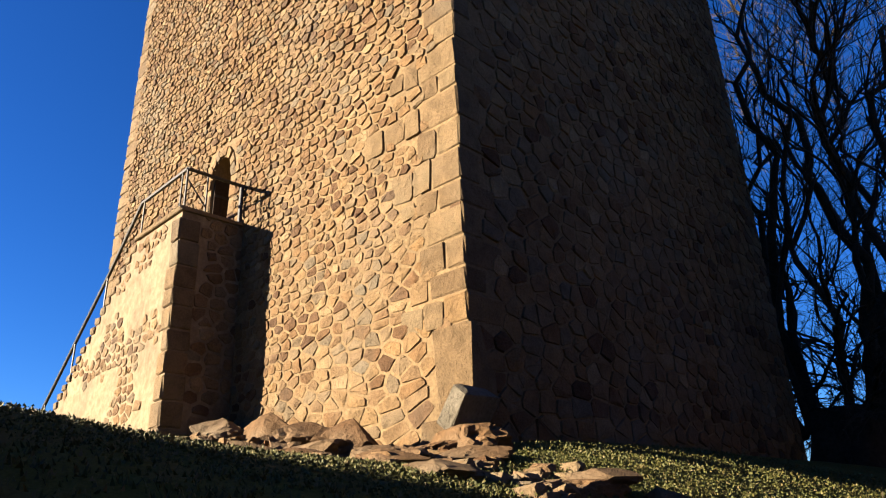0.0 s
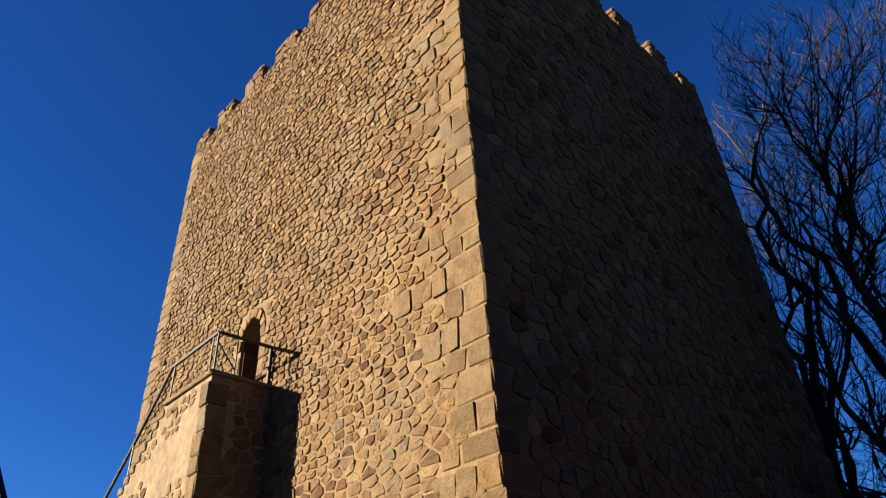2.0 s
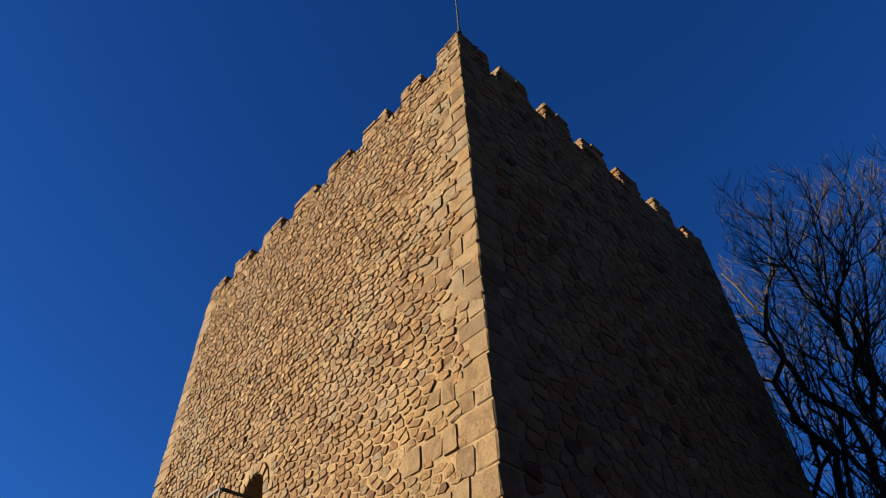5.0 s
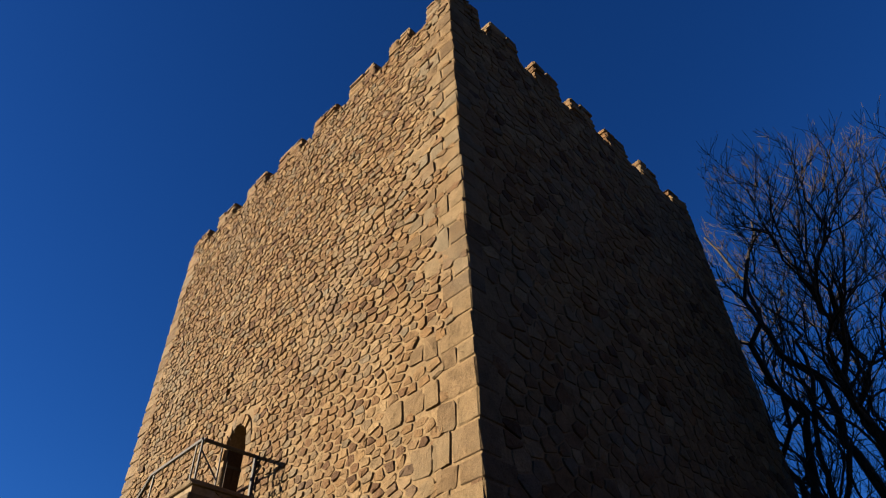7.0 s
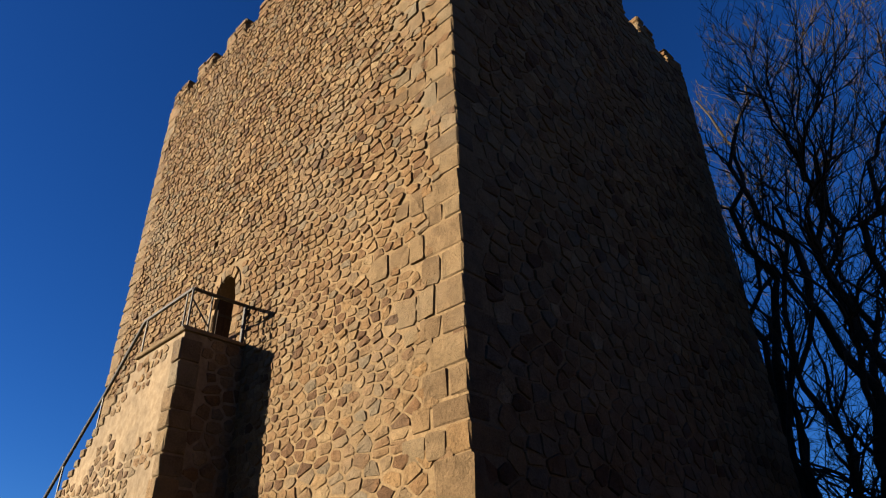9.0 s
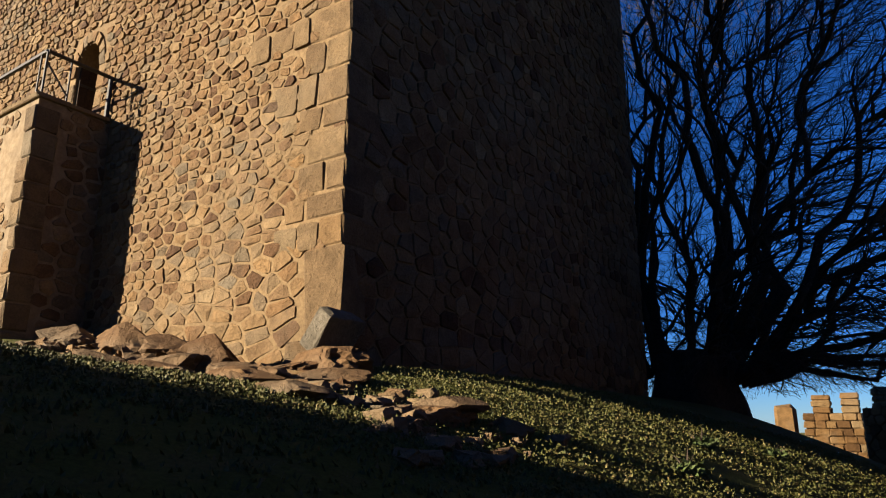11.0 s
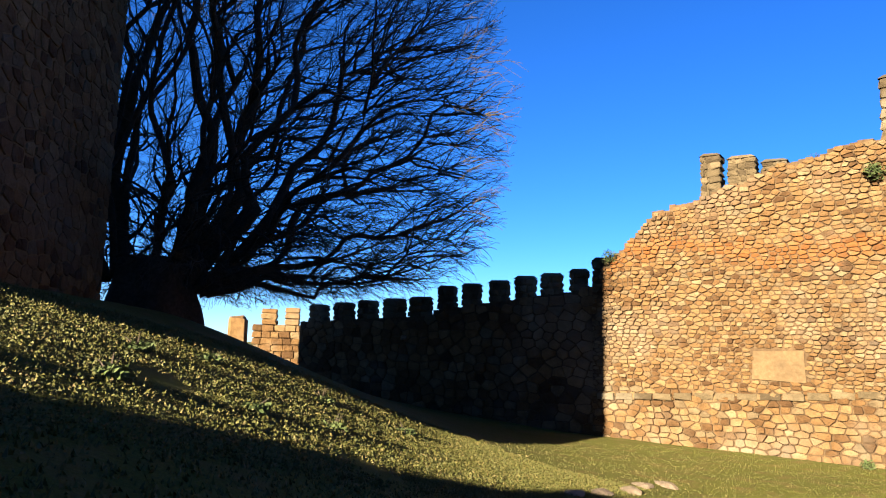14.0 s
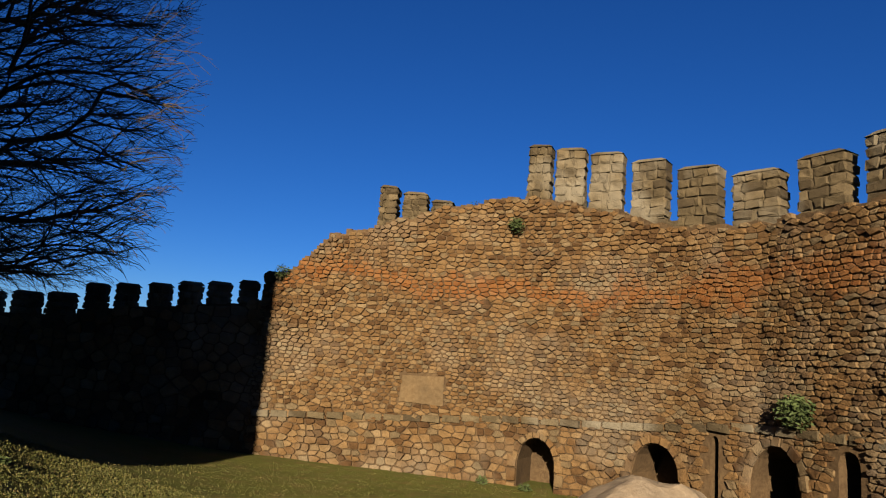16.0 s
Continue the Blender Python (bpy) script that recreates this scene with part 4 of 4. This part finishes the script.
leafy("wall_shrub", (24.65, 3.25, 1.5), 0.72, 1500, 0.07, 3, "dark green shrub growing out of the curtain wall", "shrub", 0.85)
leafy("wall_bush", (22.75, 12.55, 7.25), 0.4, 500, 0.06, 5, "dark tuft of shrub rooted near the wall's top", "shrub")
leafy("wall_tuft", (16.5, 18.9, 5.0), 0.4, 350, 0.05, 6, "small dark shrub on the broken wall end", "shrub")
leafy("sapling", (23.3, 16.0, 8.6), 0.35, 60, 0.05, 9, "sparse bare sapling on the wall's top", "shrub")
for i, (x, y) in enumerate([(24.3, 9.6), (22.3, 12.9), (23.1, 11.6)]):
    leafy("weed_clump", (x - 0.15, y - 0.1, ground_z(x, y) + 0.12), 0.3, 220, 0.05, 40 + i, "low green weeds at the wall's foot", "weeds", 0.7)
for i, (s, c) in enumerate([(4.6, 1.2), (6.2, 0.6), (8.4, 0.9), (10.2, 1.4), (3.2, 2.9), (5.2, 2.7), (7.0, 2.4)]):
    p = ALONG * s + ACROSS * c
    leafy("weed_clump", (p.x, p.y, ground_z(p.x, p.y) + 0.05), 0.28, 200, 0.045, 50 + i, "broad-leaved weeds in the turf", "weeds", 0.35)
for i, (x, y) in enumerate([(-12.6, -3.2), (-14.0, -3.4), (-15.2, -3.6), (-11.2, -3.0), (-9.8, -2.8)]):
    leafy("dark_brush", (x, y, ground_z(x, y) + 0.2), 0.5, 320, 0.06, 70 + i, "dark low brush on the shaded bank", "brush", 0.6)


# ---- the great bare tree ----
TREE = Vector((0.55, 15.3, 2.3))
RIGHT, AWAY = Vector((0.97, 0.25, 0)), Vector((-0.25, 0.97, 0))
CROWN, RX, UP, DOWN = Vector((0.55, 15.3, 9.0)), 10.95, 11.7, 6.4


def in_crown(p, grown=1.0):
    d = p - CROWN
    h = d.z / (UP if d.z > 0 else DOWN)
    side = math.hypot(d.x, d.y)
    r = side / RX
    lump = 1 + 0.10 * noise.noise(Vector((p.x * 0.33, p.y * 0.33, p.z * 0.33)))
    if (r * r + h * h if d.z > 0 else r ** 5 + abs(h) ** 5) > (grown * lump) ** 2:
        return False
    if p.z < 3.0 and side < 2.2:
        return False
    if p.y < TY1 + 0.5 and p.x < 0.4 or p.y < 8.0 + 0.25 * p.x:
        return False
    return not (p.y < 13.5 and p.x < 0.5 + (13.5 - p.y) * 0.33)


def build_tree():
    from mathutils import kdtree
    g = random.Random(12)
    tree = thing("bare_tree", tuple(TREE), "huge leafless old tree with many spreading limbs beside the keep", "tree")
    nodes = []                       # place, way, radius

    def sweep(store, pts, radii, sides):
        verts, faces = store
        n0 = len(verts)
        for i, p in enumerate(pts):
            d = (pts[min(i + 1, len(pts) - 1)] - pts[max(i - 1, 0)]).normalized()
            u = d.orthogonal().normalized()
            w = d.cross(u)
            for k in range(sides):
                q = 2 * math.pi * k / sides
                verts.append(p + (u * math.cos(q) + w * math.sin(q)) * radii[i])
        for i in range(len(pts) - 1):
            for k in range(sides):
                a, b = n0 + i * sides + k, n0 + i * sides + (k + 1) % sides
                faces.append([a, b, b + sides, a + sides])

    def bend(a, way_a, b, way_b, steps, r0, r1, wander, store, sides):
        """A branch from a to b that leaves and arrives along the given ways."""
        length = (b - a).length
        p1, p2 = a + way_a * length * 0.36, b - way_b * length * 0.3
        off = Vector((g.uniform(0, 90), g.uniform(0, 90), g.uniform(0, 90)))
        pts, radii = [], []
        for i in range(steps + 1):
            t = i / steps
            p = a * (1 - t) ** 3 + p1 * 3 * t * (1 - t) ** 2 + p2 * 3 * t * t * (1 - t) + b * t ** 3
            e = off + Vector((0, 0, t * length * 0.55))
            p = p + Vector((noise.noise(e), noise.noise(e + Vector((31, 0, 0))), noise.noise(e + Vector((0, 57, 0))))) * wander * min(1, 4 * t)
            pts.append(p)
            radii.append(r0 + (r1 - r0) * t ** 0.8)
        sweep(store, pts, radii, sides)
        made = []
        for i in range(1, steps + 1):
            made.append((pts[i], (pts[i] - pts[i - 1]).normalized(), radii[i]))
            if length / steps > 0.7:
                made.append((pts[i].lerp(pts[i - 1], 0.5), made[-1][1], radii[i]))
        return made

    # limbs: where each ends (to the side, away, height), its girth, how upright it leaves the stool
    limbs = [(10.2, -0.5, 6.2, 0.24, 0.34), (9.4, 3.0, 4.3, 0.16, 0.25), (9.0, -2.5, 4.4, 0.17, 0.26), (10.4, -1.5, 10.0, 0.25, 0.6), (9.8, 3.5, 10.8, 0.22, 0.7), (8.2, -4.5, 11.5, 0.22, 0.8), (8.8, 0.8, 13.6, 0.3, 1.0),
             (6.4, -4.0, 14.9, 0.26, 1.2), (6.8, 3.8, 15.8, 0.27, 1.3), (5.3, 0.0, 17.8, 0.34, 1.5), (3.0, -3.0, 17.9, 0.28, 1.8), (3.4, 3.6, 18.8, 0.28, 1.8), (0.9, 0.2, 20.2, 0.34, 2.4), (-0.9, 1.4, 20.8, 0.32, 2.4),
             (-1.4, 4.5, 18.6, 0.26, 2.0), (-3.2, 2.2, 19.4, 0.26, 1.8), (-6.0, 4.0, 15.5, 0.24, 1.2), (-6.4, 6.0, 10.8, 0.22, 0.7), (-1.5, 8.4, 11.2, 0.22, 0.8), (4.2, 8.0, 12.2, 0.22, 0.8), (5.6, 7.0, 7.0, 0.18, 0.4),
             (2.4, -1.2, 15.5, 0.22, 2.2), (4.4, -2.4, 12.6, 0.2, 1.4), (6.5, 1.2, 10.4, 0.2, 0.8), (9.6, 1.2, 4.9, 0.15, 0.35), (7.8, 0.6, 3.4, 0.10, 0.4), (9.6, -1.0, 4.2, 0.10, 0.45), (-0.3, 0.6, 18.0, 0.22, 3.0), (0.4, -0.9, 16.5, 0.2, 2.8), (-0.7, -0.2, 14.0, 0.17, 3.2)]
    for side, deep, high, girth, rise in limbs:
        flat = RIGHT * side + AWAY * deep
        end = TREE + flat
        end.z = high
        way = (flat.normalized() + Vector((0, 0, rise))).normalized()
        start = TREE + flat.normalized() * 0.6 + RIGHT * (0.13 * side - 0.35) + Vector((0, 0, 0.5 + 0.2 * min(rise, 2)))
        out = (flat.normalized() + Vector((0, 0, 0.1 + 0.45 * rise))).normalized()
        store = ([], [])
        nodes += bend(start, way, end, out, 18, girth * 0.72, girth * 0.12, 1.0, store, 9)
        put("limb", store[0], store[1], M_BARK, tree, smooth=True)

    def layer(count, back, steps, girth, tip, wander, sides, grown, store, droop, hollow):
        tree_k = kdtree.KDTree(len(nodes))
        for i, q in enumerate(nodes):
            tree_k.insert(q[0], i)
        tree_k.balance()
        fresh, done = [], 0
        while done < count:
            z = g.uniform(2.5, 22.0)
            p = TREE + RIGHT * g.uniform(-9, 12) + AWAY * g.uniform(-8.5, 10)
            p.z = z
            if not in_crown(p, grown):
                continue
            deep = min(1.0, math.hypot((p - CROWN).x / RX, (p - CROWN).y / RX, (p - CROWN).z / (UP if p.z > CROWN.z else DOWN)))
            if g.random() < hollow * (1 - deep ** 1.5):
                continue
            done += 1
            inward = (Vector((TREE.x, TREE.y, 4 + 0.35 * (p.z - 4))) - p).normalized()
            found = [nodes[i] for _, i, _ in tree_k.find_n(p + inward * back, 3)]
            at = min(found, key=lambda q: (q[0] - p).length * (1.6 - (p - q[0]).normalized().dot(q[1])))
            span = p - at[0]
            if span.length < back * 0.35:
                continue
            if span.length > back * 2.6:
                p = at[0] + span.normalized() * back * 2.6
                span = p - at[0]
            way = (at[1] * 0.8 + span.normalized()).normalized()
            low = max(0.0, 1 - (p.z - 3) / 8)
            out = (span.normalized() - inward * 0.35 + Vector((0, 0, 0.28 - droop * low))).normalized()
            r0 = min(girth * g.uniform(0.7, 1.25), at[2] * 0.75)
            fresh += bend(at[0], way, p, out, steps, r0, min(tip, r0), wander, store, sides)
        nodes.extend(fresh)

    boughs, twigs = ([], []), ([], [])
    layer(420, 2.4, 8, 0.07, 0.022, 0.5, 6, 0.9, boughs, 0.6, 0.2)
    layer(1600, 1.4, 6, 0.028, 0.012, 0.36, 5, 0.95, boughs, 1.2, 0.5)
    layer(9500, 0.85, 4, 0.0165, 0.008, 0.24, 4, 0.99, twigs, 1.9, 0.8)
    layer(32000, 0.5, 3, 0.011, 0.0055, 0.16, 3, 1.02, twigs, 2.4, 0.95)
    put("bough_work", boughs[0], boughs[1], M_BARK, tree, kind="stuff", smooth=True)
    put("twig_work", twigs[0], twigs[1], M_TWIG, tree, "fine brown bare twigs", "stuff")
    # trunk: a stout fluted stool
    verts, faces = [], []
    rings, sides = 11, 32
    for i in range(rings):
        f = i / (rings - 1)
        z = TREE.z - 0.6 + f * 2.1
        for k in range(sides):
            a = 2 * math.pi * k / sides
            r = (1.42 - 0.32 * min(1, f * 1.6) - 0.35 * max(0, f - 0.75)) * (1 + 0.10 * math.sin(5 * a + 1) + 0.07 * math.sin(9 * a + 3 * f) + 0.10 * noise.noise(Vector((math.cos(a) * 2, math.sin(a) * 2, z))))
            verts.append((TREE.x + r * math.cos(a), TREE.y + r * math.sin(a) * 0.8, z + 0.2 * f * noise.noise(Vector((math.cos(a) * 3, math.sin(a) * 3, 8)))))
    for i in range(rings - 1):
        for k in range(sides):
            a, b = i * sides + k, i * sides + (k + 1) % sides
            faces.append([a, b, b + sides, a + sides])
    faces.append([(rings - 1) * sides + k for k in range(sides)])
    put("trunk", verts, faces, M_BARK, tree, smooth=True)


build_tree()


# ---- lantern beside the path ----
def lantern(corner):
    """A four-sided lantern on a post, whose right front eave corner is given."""
    cx, cy, z = corner[0] - 0.27, corner[1] - 0.285, corner[2]
    g = ground_z(cx, cy)
    lamp = thing("street_lantern", (cx, cy, g), "black iron lantern with four tapered glass panes on a post", "street lamp")
    put("post", *tube([(cx, cy, g - 0.1), (cx, cy, g + 0.25), (cx, cy, z - 0.48)], [0.06, 0.04, 0.03]), M_IRON, lamp)
    half, low = 0.27, 0.14

    def ring(h, zz):
        return [(cx + sx * h, cy + sy * h, zz) for sx, sy in ((-1, -1), (1, -1), (1, 1), (-1, 1))]
    top, eave, foot = ring(0.03, z + 0.62), ring(half, z), ring(low, z - 0.45)
    for i in range(4):
        put("roof_bar", *tube([eave[i], top[i]], [0.014, 0.014], 6), M_IRON, lamp)
        put("corner_bar", *tube([eave[i], foot[i]], [0.011, 0.011], 6), M_IRON, lamp)
        put("eave_bar", *tube([eave[i], eave[(i + 1) % 4]], [0.013, 0.013], 6), M_IRON, lamp)
        for a, b in ((eave, top), (foot, eave)):
            q = [Vector(v) for v in (a[i], a[(i + 1) % 4], b[(i + 1) % 4], b[i])]
            nrm = (q[1] - q[0]).cross(q[3] - q[0]).normalized() * 0.003
            put("pane", [v + nrm for v in q] + [v - nrm for v in q], [[0, 1, 2, 3], [7, 6, 5, 4], [0, 4, 5, 1], [1, 5, 6, 2], [2, 6, 7, 3], [3, 7, 4, 0]], M_GLASS, lamp)
    put("cap", *tube([(cx, cy, z + 0.61), (cx, cy, z + 0.68), (cx, cy, z + 0.76)], [0.05, 0.04, 0.012], 10), M_IRON, lamp)
    put("foot_plate", *tube([(cx, cy, z - 0.49), (cx, cy, z - 0.44)], [0.05, 0.15], 10), M_IRON, lamp)


lantern((2.70, -6.19, 2.37))
